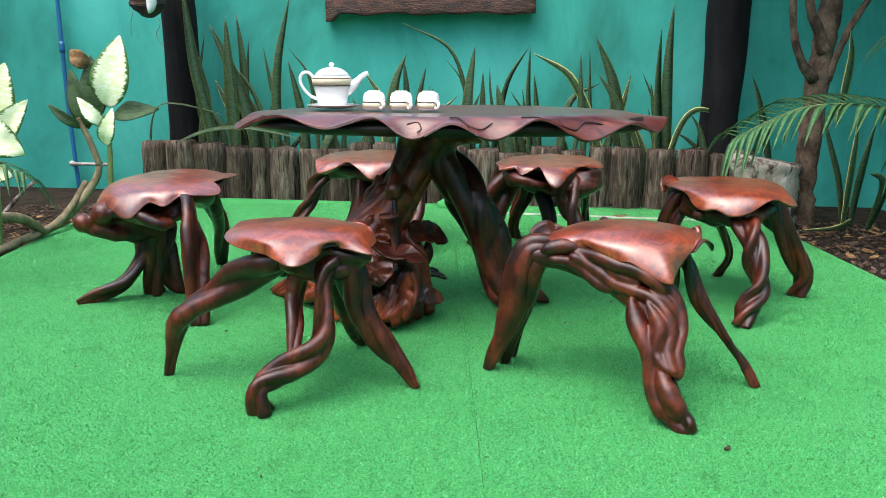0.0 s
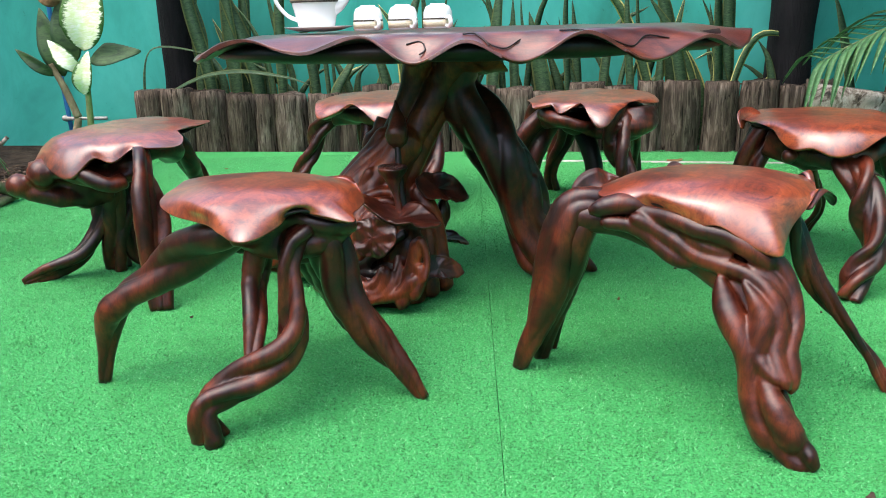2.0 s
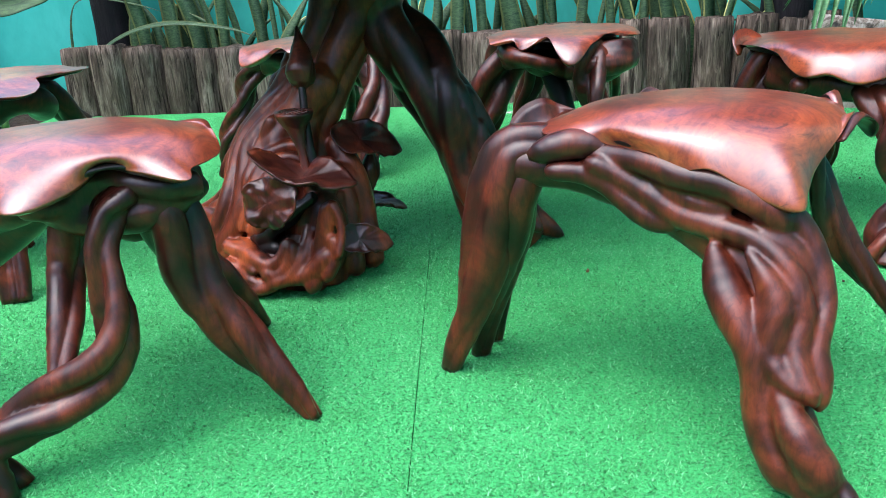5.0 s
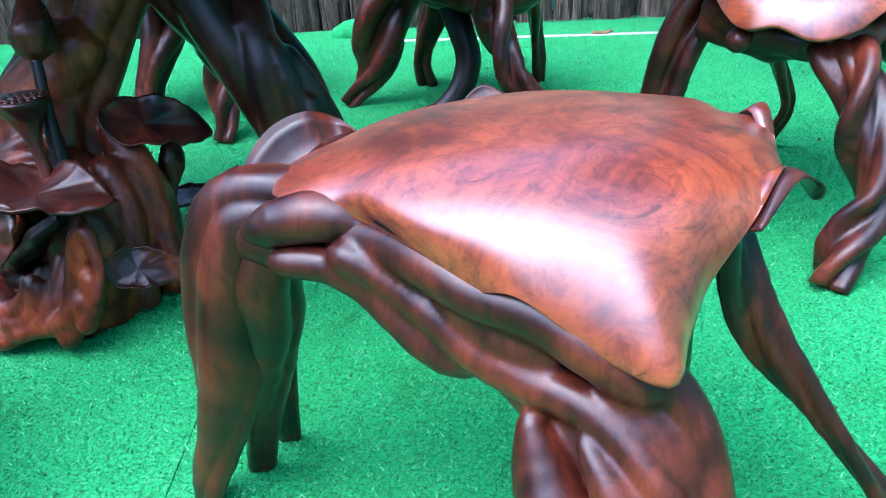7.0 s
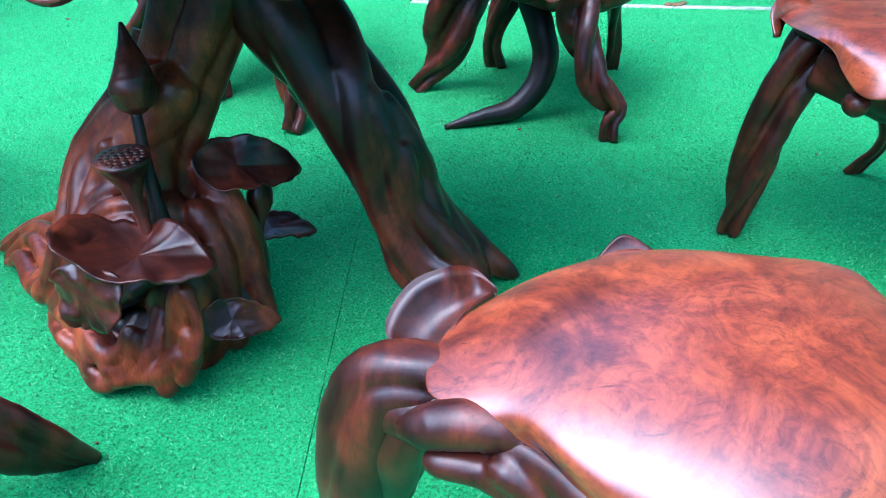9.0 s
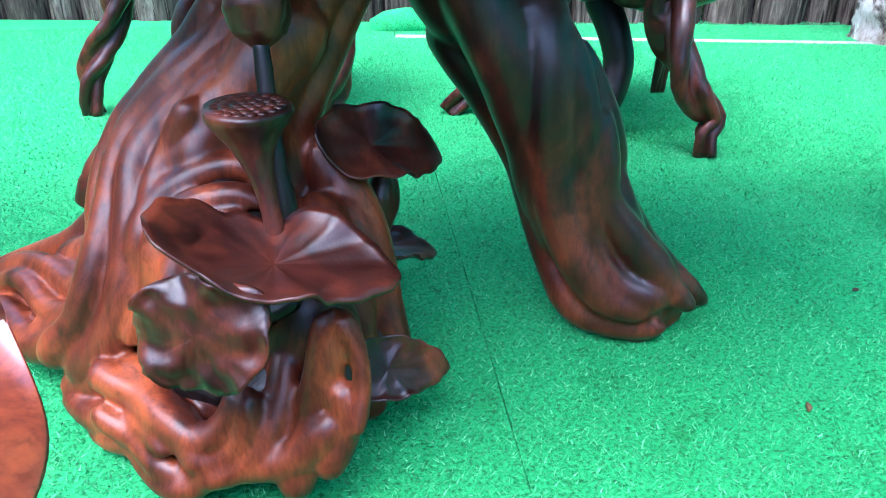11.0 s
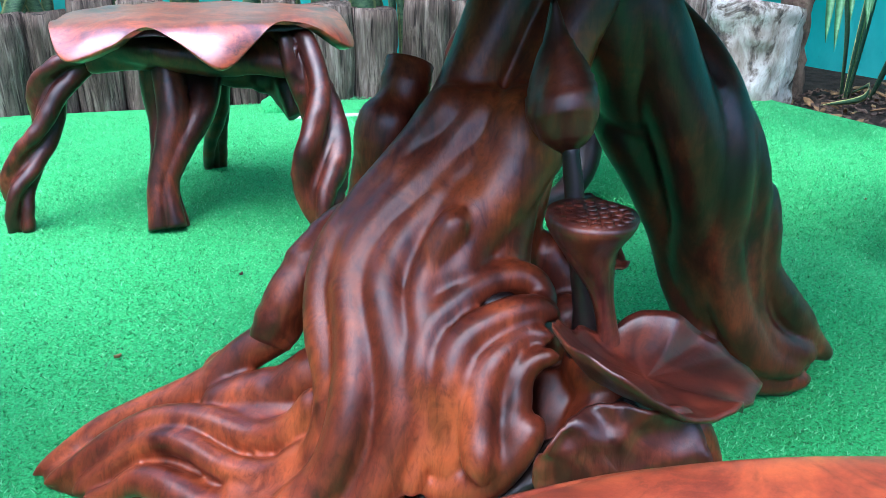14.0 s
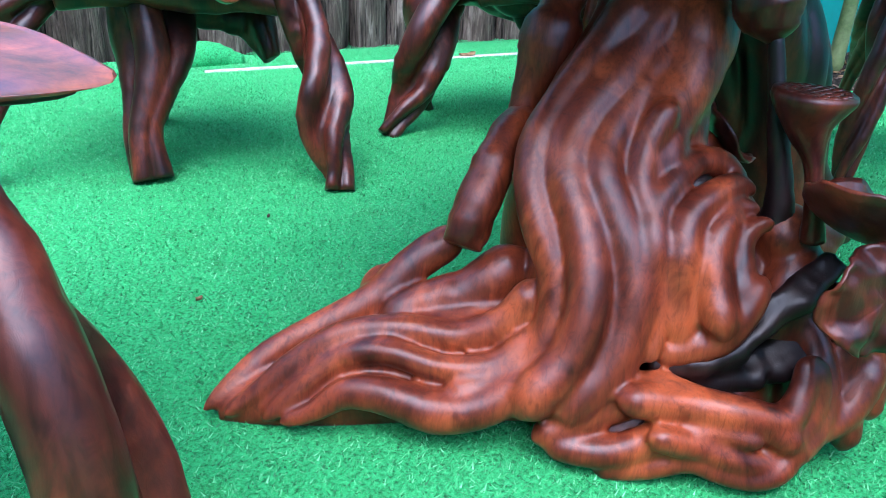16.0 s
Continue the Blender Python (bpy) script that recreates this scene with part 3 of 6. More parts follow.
leg(s, [(-0.165, 2.228, 0.000, 0.039), (-0.177, 2.231, 0.067, 0.030), (-0.139, 2.253, 0.096, 0.032), (-0.078, 2.276, 0.124, 0.036), (-0.021, 2.297, 0.167, 0.036), (0.001, 2.313, 0.221, 0.029), (-0.001, 2.325, 0.273, 0.023), (-0.009, 2.339, 0.325, 0.023), (-0.004, 2.366, 0.373, 0.031), (0.018, 2.383, 0.400, 0.031)], 3, 0.8, deep=0.56)
leg(s, [(-0.085, 2.285, 0.135, 0.015), (-0.088, 2.349, 0.211, 0.023), (-0.097, 2.394, 0.263, 0.024), (-0.083, 2.419, 0.322, 0.032), (-0.059, 2.416, 0.379, 0.033)], 2, 0.2, deep=0.42)
leg(s, [(0.256, 2.386, 0.000, 0.013), (0.222, 2.401, 0.051, 0.023), (0.162, 2.414, 0.121, 0.031), (0.116, 2.419, 0.187, 0.033), (0.084, 2.421, 0.248, 0.037), (0.073, 2.424, 0.315, 0.041), (0.057, 2.421, 0.362, 0.041)], 3, 0.55, deep=0.52)
leg(s, [(0.087, 2.756, 0.000, 0.023), (0.053, 2.717, 0.073, 0.036), (0.005, 2.664, 0.169, 0.044), (-0.031, 2.604, 0.280, 0.055), (-0.038, 2.566, 0.408, 0.060)], 2, 0.4)
apron(s, [[(-0.215, 2.502, 0.399, 0.050), (-0.133, 2.446, 0.398, 0.050), (-0.053, 2.410, 0.368, 0.045), (0.047, 2.414, 0.377, 0.050), (0.095, 2.474, 0.397, 0.040)], [(-0.100, 2.622, 0.398, 0.050), (0.002, 2.558, 0.377, 0.060), (0.055, 2.472, 0.367, 0.050)], [(-0.125, 2.375, 0.392, 0.030), (-0.060, 2.378, 0.392, 0.034), (0.010, 2.392, 0.400, 0.034), (0.070, 2.395, 0.398, 0.032), (0.115, 2.43, 0.40, 0.03)], [(-0.144, 2.465, 0.358, 0.040), (-0.055, 2.478, 0.348, 0.050), (0.025, 2.461, 0.337, 0.045)]])

# the stool that the camera leans over
s = stool((0.83, 2.4), "carved root stool with polished orange burl seat and curled rim", 0.426)
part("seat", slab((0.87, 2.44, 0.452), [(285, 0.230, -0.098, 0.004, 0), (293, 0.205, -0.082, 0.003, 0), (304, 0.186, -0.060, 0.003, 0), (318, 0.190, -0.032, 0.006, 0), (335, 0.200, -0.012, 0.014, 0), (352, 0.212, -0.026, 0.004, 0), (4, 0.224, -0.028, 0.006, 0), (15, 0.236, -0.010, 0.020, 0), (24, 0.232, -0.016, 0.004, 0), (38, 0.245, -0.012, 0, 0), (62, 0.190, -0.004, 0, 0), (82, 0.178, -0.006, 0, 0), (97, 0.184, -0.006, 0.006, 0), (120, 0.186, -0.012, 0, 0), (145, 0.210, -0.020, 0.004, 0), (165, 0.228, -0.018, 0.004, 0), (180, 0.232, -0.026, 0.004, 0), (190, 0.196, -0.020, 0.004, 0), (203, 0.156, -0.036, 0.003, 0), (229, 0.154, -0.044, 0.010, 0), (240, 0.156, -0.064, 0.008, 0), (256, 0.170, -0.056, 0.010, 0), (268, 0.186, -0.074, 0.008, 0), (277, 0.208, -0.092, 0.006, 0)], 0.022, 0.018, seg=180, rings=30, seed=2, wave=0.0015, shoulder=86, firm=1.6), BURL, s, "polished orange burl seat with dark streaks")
bm = bmesh.new()
tube(bm, [(0.612, 2.424, 0.404, 0.008), (0.632, 2.418, 0.410, 0.019), (0.664, 2.412, 0.419, 0.023), (0.694, 2.405, 0.420, 0.021), (0.720, 2.394, 0.413, 0.013), (0.752, 2.366, 0.408, 0.005)], 40, 24, rough=0.06)
part("rolled_edge", bm, ROOT, s, "thick rolled lobe of the seat edge")
ribbon(s, [(0.648, 2.462, 0.432), (0.658, 2.500, 0.436), (0.676, 2.540, 0.440), (0.702, 2.566, 0.441)], [(0.618, 2.482, 0.416), (0.594, 2.540, 0.424), (0.618, 2.574, 0.450), (0.655, 2.583, 0.462), (0.682, 2.600, 0.449), (0.706, 2.574, 0.442)], (0.004, 0.008, -0.032), mat=ROOT)
ribbon(s, [(1.010, 2.316, 0.423), (1.038, 2.346, 0.444), (1.060, 2.378, 0.446), (1.080, 2.424, 0.430)], [(1.016, 2.309, 0.428), (1.055, 2.350, 0.456), (1.088, 2.360, 0.432), (1.097, 2.386, 0.412), (1.101, 2.436, 0.422)], (0.010, -0.006, 0.0), mat=ROOT)
ribbon(s, [(0.815, 2.612, 0.444), (0.845, 2.618, 0.446), (0.872, 2.616, 0.448)], [(0.812, 2.616, 0.445), (0.842, 2.632, 0.464), (0.874, 2.622, 0.450)], (0, 0.004, 0.002), 0.007, ROOT)
leg(s, [(0.477, 2.528, 0.000, 0.017), (0.497, 2.523, 0.059, 0.024), (0.518, 2.519, 0.113, 0.028), (0.543, 2.511, 0.200, 0.036), (0.558, 2.502, 0.282, 0.038), (0.574, 2.495, 0.357, 0.036), (0.600, 2.489, 0.402, 0.032), (0.650, 2.481, 0.400, 0.032), (0.70, 2.475, 0.375, 0.02)], 3, 0.3, deep=0.40, top=0.44)
leg(s, [(0.533, 2.580, 0.000, 0.017), (0.551, 2.561, 0.085, 0.019), (0.572, 2.537, 0.183, 0.030), (0.594, 2.518, 0.256, 0.036), (0.608, 2.497, 0.331, 0.040), (0.644, 2.490, 0.385, 0.038)], 2, 0.2, deep=0.36)
leg(s, [(0.563, 2.630, 0.000, 0.015), (0.572, 2.600, 0.080, 0.015), (0.584, 2.562, 0.170, 0.018), (0.599, 2.534, 0.253, 0.024), (0.633, 2.518, 0.392, 0.030)], 2, 0.3)
leg(s, [(1.257, 2.363, 0.000, 0.013), (1.224, 2.384, 0.059, 0.017), (1.177, 2.402, 0.123, 0.016), (1.120, 2.425, 0.203, 0.020), (1.086, 2.441, 0.268, 0.023), (1.029, 2.464, 0.390, 0.034)], 2, 0.6)
leg(s, [(1.076, 2.606, 0.000, 0.019), (1.050, 2.552, 0.106, 0.020), (1.017, 2.489, 0.221, 0.025), (0.980, 2.462, 0.400, 0.039)], 2, 0.4)
apron(s, [[(0.700, 2.412, 0.402, 0.020), (0.736, 2.380, 0.405, 0.020), (0.774, 2.338, 0.402, 0.021), (0.803, 2.312, 0.391, 0.021), (0.848, 2.284, 0.384, 0.021), (0.888, 2.258, 0.364, 0.021), (0.920, 2.245, 0.338, 0.018)], [(0.600, 2.480, 0.380, 0.030), (0.690, 2.450, 0.374, 0.036), (0.775, 2.405, 0.352, 0.044), (0.850, 2.345, 0.316, 0.046), (0.900, 2.275, 0.260, 0.040), (0.903, 2.240, 0.19, 0.030)], [(0.644, 2.490, 0.386, 0.036), (0.773, 2.465, 0.380, 0.040), (0.895, 2.392, 0.366, 0.050), (0.972, 2.414, 0.375, 0.042), (1.020, 2.463, 0.385, 0.038)], [(0.641, 2.403, 0.384, 0.013), (0.683, 2.394, 0.381, 0.016), (0.720, 2.377, 0.367, 0.018), (0.748, 2.358, 0.343, 0.019), (0.778, 2.338, 0.324, 0.020), (0.802, 2.321, 0.321, 0.015)], [(0.696, 2.380, 0.399, 0.013), (0.735, 2.365, 0.380, 0.016), (0.775, 2.341, 0.356, 0.019), (0.806, 2.314, 0.336, 0.020), (0.844, 2.283, 0.326, 0.019), (0.887, 2.250, 0.315, 0.018), (0.916, 2.219, 0.287, 0.018), (0.928, 2.200, 0.253, 0.017), (0.929, 2.190, 0.222, 0.018), (0.919, 2.179, 0.193, 0.018), (0.918, 2.161, 0.167, 0.017), (0.927, 2.136, 0.140, 0.012)], [(0.737, 2.371, 0.406, 0.013), (0.775, 2.355, 0.394, 0.017), (0.794, 2.331, 0.371, 0.017), (0.817, 2.305, 0.357, 0.014), (0.856, 2.281, 0.348, 0.012)], [(0.792, 2.313, 0.394, 0.009), (0.833, 2.293, 0.380, 0.016), (0.877, 2.270, 0.369, 0.019), (0.924, 2.257, 0.352, 0.019), (0.950, 2.240, 0.319, 0.017), (0.962, 2.224, 0.280, 0.017), (0.964, 2.204, 0.240, 0.015), (0.955, 2.190, 0.215, 0.015), (0.945, 2.176, 0.187, 0.016), (0.946, 2.162, 0.159, 0.017), (0.940, 2.145, 0.128, 0.012)], [(0.838, 2.268, 0.303, 0.010), (0.847, 2.253, 0.259, 0.026), (0.857, 2.225, 0.224, 0.028), (0.866, 2.200, 0.192, 0.022), (0.876, 2.187, 0.154, 0.022), (0.882, 2.178, 0.114, 0.026), (0.889, 2.159, 0.073, 0.028), (0.908, 2.130, 0.030, 0.027)], [(0.872, 2.236, 0.305, 0.006), (0.886, 2.216, 0.280, 0.015), (0.900, 2.204, 0.246, 0.025), (0.896, 2.196, 0.207, 0.027), (0.890, 2.186, 0.180, 0.023), (0.898, 2.163, 0.161, 0.016), (0.912, 2.140, 0.147, 0.008)], [(0.896, 2.250, 0.330, 0.012), (0.929, 2.235, 0.304, 0.017), (0.946, 2.219, 0.270, 0.014), (0.948, 2.205, 0.240, 0.010)], [(0.892, 2.164, 0.151, 0.008), (0.900, 2.148, 0.122, 0.020), (0.911, 2.123, 0.090, 0.027), (0.936, 2.104, 0.040, 0.026)]], voxel=0.0035, lobes=0, label="twisted root frame running into a thick front leg", limb=[(0.970, 2.078, 0.000, 0.016), (0.956, 2.092, 0.012, 0.032), (0.926, 2.128, 0.040, 0.036), (0.908, 2.172, 0.113, 0.036), (0.908, 2.218, 0.176, 0.046), (0.906, 2.258, 0.249, 0.050), (0.896, 2.308, 0.305, 0.048), (0.878, 2.375, 0.345, 0.044), (0.86, 2.42, 0.355, 0.03)])

# the stool with the lumpy burl under its seat
s = stool((-0.75, 3.4), "carved root stool with a lumpy burl and ragged leaf-shaped seat", 0.455)
part("seat", slab((-0.732, 3.344, 0.475), [(90, 0.36, 0, 0, 0), (128, 0.27, 0, 0, 0), (160, 0.22, -0.01, 0, 0), (180, 0.235, -0.03, 0, 0), (197, 0.25, -0.055, 0.003, 0), (212, 0.275, -0.092, 0.004, 0), (226, 0.255, -0.060, 0, 0), (240, 0.268, -0.085, 0.004, 0), (256, 0.272, -0.112, 0.006, 0), (270, 0.238, -0.050, 0, 0), (284, 0.255, -0.066, 0.006, 0), (300, 0.240, -0.030, 0.004, 0), (317, 0.33, -0.036, 0.014, 0), (330, 0.28, -0.012, 0.004, 0), (342, 0.21, 0.0, 0, 0), (2, 0.20, 0.0, 0, 0), (36, 0.29, 0.002, 0, 0), (52, 0.26, 0, 0, 0)], 0.014, 0.018, seg=170, rings=24, seed=3, shoulder=80, firm=1.7), BURL, s, "reddish brown seat with ragged drooping lobes")
leg(s, [(-1.080, 3.230, 0.000, 0.018), (-1.000, 3.270, 0.037, 0.034), (-0.921, 3.307, 0.079, 0.038), (-0.871, 3.342, 0.152, 0.037), (-0.841, 3.358, 0.238, 0.050), (-0.814, 3.360, 0.421, 0.060)], 2, 0.4)
leg(s, [(-0.825, 3.371, 0.000, 0.046), (-0.817, 3.373, 0.096, 0.048), (-0.810, 3.376, 0.214, 0.056), (-0.790, 3.380, 0.330, 0.070), (-0.774, 3.381, 0.441, 0.080)], 3, 0.3)
leg(s, [(-0.707, 3.380, 0.000, 0.016), (-0.752, 3.384, 0.057, 0.036), (-0.782, 3.382, 0.153, 0.046), (-0.782, 3.380, 0.284, 0.052), (-0.754, 3.382, 0.430, 0.050)], 2, 0.3)
leg(s, [(-0.530, 2.962, 0.000, 0.034), (-0.542, 2.995, 0.100, 0.038), (-0.556, 3.022, 0.200, 0.044), (-0.566, 3.045, 0.300, 0.048), (-0.575, 3.090, 0.385, 0.040), (-0.61, 3.18, 0.43, 0.04)], 2, 0.25)
leg(s, [(-0.670, 3.856, 0.000, 0.024), (-0.657, 3.801, 0.117, 0.035), (-0.648, 3.741, 0.236, 0.046), (-0.661, 3.639, 0.350, 0.066), (-0.681, 3.561, 0.430, 0.060)], 2, 0.4)
apron(s, [[(-0.968, 3.197, 0.361, 0.045), (-0.909, 3.219, 0.371, 0.055), (-0.829, 3.242, 0.370, 0.050), (-0.728, 3.206, 0.360, 0.045), (-0.648, 3.228, 0.379, 0.040)], [(-1.008, 3.176, 0.326, 0.035), (-0.939, 3.198, 0.316, 0.045), (-0.860, 3.240, 0.301, 0.050), (-0.813, 3.320, 0.280, 0.050)], [(-0.907, 3.180, 0.401, 0.030), (-0.805, 3.125, 0.380, 0.035), (-0.704, 3.119, 0.349, 0.035), (-0.665, 3.149, 0.359, 0.030)], [(-0.710, 3.285, 0.400, 0.060), (-0.634, 3.386, 0.400, 0.060), (-0.660, 3.532, 0.400, 0.060)]], [(-0.922, 3.170, 0.376, 0.045), (-0.997, 3.162, 0.341, 0.038), (-0.852, 3.279, 0.291, 0.055), (-0.813, 3.340, 0.361, 0.080)], voxel=0.007)

# the stool beside the stump
s = stool((1.56, 3.28), "carved root stool with heavy drooping seat edge and slender legs", 0.436)
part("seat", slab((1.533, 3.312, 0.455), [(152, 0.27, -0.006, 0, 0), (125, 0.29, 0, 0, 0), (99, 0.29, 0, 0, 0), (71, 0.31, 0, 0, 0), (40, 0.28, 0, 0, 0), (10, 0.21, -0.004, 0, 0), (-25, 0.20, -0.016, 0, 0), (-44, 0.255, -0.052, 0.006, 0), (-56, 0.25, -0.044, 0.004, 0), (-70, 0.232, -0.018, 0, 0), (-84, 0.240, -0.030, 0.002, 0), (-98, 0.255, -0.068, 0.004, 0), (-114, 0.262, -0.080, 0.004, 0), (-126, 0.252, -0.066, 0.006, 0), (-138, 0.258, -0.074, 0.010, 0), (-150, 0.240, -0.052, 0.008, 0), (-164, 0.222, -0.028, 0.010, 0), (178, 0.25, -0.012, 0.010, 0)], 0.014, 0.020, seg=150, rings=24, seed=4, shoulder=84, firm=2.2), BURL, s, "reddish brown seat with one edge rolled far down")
curl(s, [(1.265, 3.360, 0.426), (1.273, 3.399, 0.450), (1.311, 3.429, 0.460), (1.361, 3.431, 0.450)], 0.05, face=(0.4, -0.7, 0.5))
leg(s, [(1.434, 2.906, 0.000, 0.035), (1.464, 2.930, 0.057, 0.037), (1.514, 2.965, 0.132, 0.039), (1.513, 3.008, 0.241, 0.040), (1.512, 3.055, 0.310, 0.042), (1.503, 3.130, 0.355, 0.044)], 3, 0.8)
leg(s, [(1.831, 3.296, 0.000, 0.038), (1.851, 3.292, 0.085, 0.035), (1.797, 3.284, 0.183, 0.040), (1.736, 3.277, 0.278, 0.043), (1.652, 3.277, 0.423, 0.054)], 3, 0.5)
leg(s, [(1.617, 3.604, 0.000, 0.021), (1.647, 3.569, 0.101, 0.020), (1.606, 3.537, 0.198, 0.023), (1.554, 3.494, 0.293, 0.034), (1.518, 3.445, 0.424, 0.049)], 2, 0.3)
leg(s, [(1.245, 3.354, 0.000, 0.025), (1.263, 3.354, 0.123, 0.034), (1.286, 3.353, 0.270, 0.040), (1.319, 3.352, 0.371, 0.045), (1.373, 3.354, 0.430, 0.049)], 3, 0.4)
apron(s, [[(1.336, 3.304, 0.395, 0.049), (1.428, 3.211, 0.365, 0.049), (1.519, 3.156, 0.364, 0.054), (1.615, 3.218, 0.383, 0.049), (1.672, 3.287, 0.393, 0.049)], [(1.373, 3.363, 0.405, 0.049), (1.491, 3.367, 0.395, 0.059), (1.611, 3.314, 0.394, 0.049)]], [(1.350, 3.179, 0.365, 0.024), (1.437, 3.230, 0.355, 0.049)], voxel=0.007)

# the stool with a long tail-like root
s = stool((0.98, 4.15), "carved root stool with a long tail-like root curling on the turf", 0.432)
part("seat", slab((0.938, 4.163, 0.453), [(220, 0.33, -0.03), (205, 0.31, 0.0), (180, 0.28, -0.005), (152, 0.25, 0), (110, 0.31, 0), (85, 0.33, 0.003), (55, 0.34, 0), (30, 0.29, 0.004), (5, 0.27, -0.012), (-22, 0.26, -0.02), (-50, 0.20, 0.0), (-78, 0.26, -0.03), (-96, 0.33, -0.085), (-112, 0.24, 0.0), (-130, 0.27, -0.04), (-146, 0.26, -0.006)], 0.014, 0.018, seg=160, rings=24, seed=5, shoulder=80, firm=2.0), BURL, s, "orange-brown seat with scalloped drooping lobes")
leg(s, [(0.539, 4.239, 0.000, 0.030), (0.578, 4.242, 0.042, 0.034), (0.633, 4.247, 0.111, 0.050), (0.654, 4.249, 0.187, 0.068), (0.673, 4.247, 0.271, 0.074), (0.736, 4.249, 0.366, 0.070), (0.795, 4.244, 0.422, 0.060)], 3, 0.5)
leg(s, [(0.808, 4.430, 0.000, 0.040), (0.793, 4.428, 0.070, 0.033), (0.802, 4.417, 0.146, 0.035), (0.842, 4.395, 0.251, 0.042), (0.871, 4.354, 0.410, 0.060)], 3, 0.2)
leg(s, [(0.633, 3.934, 0.006, 0.007), (0.734, 3.957, 0.022, 0.020), (0.832, 3.981, 0.038, 0.027), (0.896, 4.003, 0.095, 0.030), (0.919, 4.023, 0.169, 0.030), (0.906, 4.040, 0.243, 0.031), (0.883, 4.086, 0.318, 0.036), (0.880, 4.130, 0.416, 0.050)], 0, 0.2, DARK, label="long black tail-like root")
leg(s, [(1.075, 3.829, 0.000, 0.028), (1.073, 3.839, 0.049, 0.026), (1.091, 3.848, 0.082, 0.024), (1.059, 3.856, 0.115, 0.032), (1.020, 3.867, 0.159, 0.039), (0.999, 3.891, 0.230, 0.045), (0.996, 3.933, 0.297, 0.052), (0.984, 4.016, 0.410, 0.070)], 3, 0.7)
leg(s, [(1.176, 4.358, 0.000, 0.020), (1.173, 4.351, 0.082, 0.024), (1.162, 4.345, 0.156, 0.025), (1.145, 4.289, 0.257, 0.035), (1.105, 4.237, 0.416, 0.050)], 2, 0.3)
apron(s, [[(0.722, 4.103, 0.384, 0.050), (0.766, 3.987, 0.388, 0.040), (0.847, 3.960, 0.370, 0.035), (0.915, 4.011, 0.350, 0.050), (1.007, 3.966, 0.362, 0.060), (1.105, 4.000, 0.372, 0.060), (1.161, 4.100, 0.391, 0.040)], [(0.758, 4.201, 0.373, 0.070), (0.907, 4.207, 0.365, 0.080), (1.059, 4.163, 0.358, 0.080), (1.136, 4.217, 0.388, 0.050)]], [(1.152, 4.079, 0.356, 0.040), (1.03, 4.06, 0.35, 0.095, 1.2, 1, 0.8), (0.88, 4.10, 0.355, 0.08, 1.2, 1, 0.7), (1.08, 4.0, 0.385, 0.06, 1.3, 1, 0.6)], ROOT, 0.007)

# the stool at the far side of the table
s = stool((-0.08, 4.4), "carved root stool with wavy drooping seat and fluted legs", 0.438)
part("seat", slab((0.055, 4.360, 0.456), [(195, 0.33, -0.020, 0.006, 0), (210, 0.345, -0.075, 0.010, 0), (222, 0.30, -0.045, 0.002, 0), (236, 0.27, 0.0, 0, 0), (250, 0.28, -0.030, 0.002, 0), (266, 0.315, -0.088, 0.008, 0), (280, 0.285, -0.045, 0.002, 0), (296, 0.27, 0.0, 0, 0), (312, 0.295, -0.012, 0, 0), (328, 0.345, -0.078, 0.010, 0), (340, 0.345, -0.066, 0.008, 0), (352, 0.33, -0.020, 0, 0), (10, 0.33, 0, 0, 0), (40, 0.32, 0, 0, 0), (90, 0.34, 0, 0, 0), (135, 0.33, 0, 0, 0), (170, 0.30, -0.004, 0, 0)], 0.012, 0.018, seg=180, rings=24, seed=6, shoulder=82, firm=2.4), BURL, s, "reddish seat with pale wavy drooping edge")
leg(s, [(-0.388, 4.350, 0.000, 0.032), (-0.387, 4.361, 0.088, 0.033), (-0.360, 4.367, 0.149, 0.033), (-0.311, 4.376, 0.232, 0.036), (-0.273, 4.384, 0.316, 0.041), (-0.196, 4.387, 0.407, 0.048)], 3, 0.7)
leg(s, [(-0.088, 4.225, 0.000, 0.048), (-0.085, 4.259, 0.091, 0.046), (-0.052, 4.287, 0.174, 0.058), (-0.025, 4.313, 0.245, 0.068), (-0.008, 4.342, 0.330, 0.075), (0.003, 4.364, 0.411, 0.087)], 4, 0.10, n=56, seg=72, deep=0.58, phase=0.5, rough=0.02)
leg(s, [(0.201, 3.946, 0.000, 0.033), (0.212, 3.967, 0.035, 0.032), (0.210, 4.003, 0.102, 0.043), (0.222, 4.035, 0.166, 0.056), (0.235, 4.073, 0.242, 0.053), (0.244, 4.124, 0.319, 0.044), (0.211, 4.197, 0.406, 0.048)], 3, 0.6)
leg(s, [(0.101, 4.693, 0.000, 0.032), (0.092, 4.624, 0.117, 0.036), (0.102, 4.539, 0.249, 0.041), (0.082, 4.451, 0.408, 0.048)], 2, 0.3)
apron(s, [[(-0.201, 4.349, 0.388, 0.048), (-0.090, 4.298, 0.395, 0.048), (0.042, 4.264, 0.382, 0.058), (0.153, 4.212, 0.379, 0.048), (0.226, 4.166, 0.367, 0.044)], [(-0.058, 4.418, 0.384, 0.058), (0.133, 4.396, 0.359, 0.077), (0.222, 4.336, 0.308, 0.058), (0.241, 4.275, 0.221, 0.029)]], (), ROOT, 0.007)

# ---- the table ----
table = thing("root_table", (0.3, 3.2, 0), "long carved root table with lotus leaves on its trunk", "table")


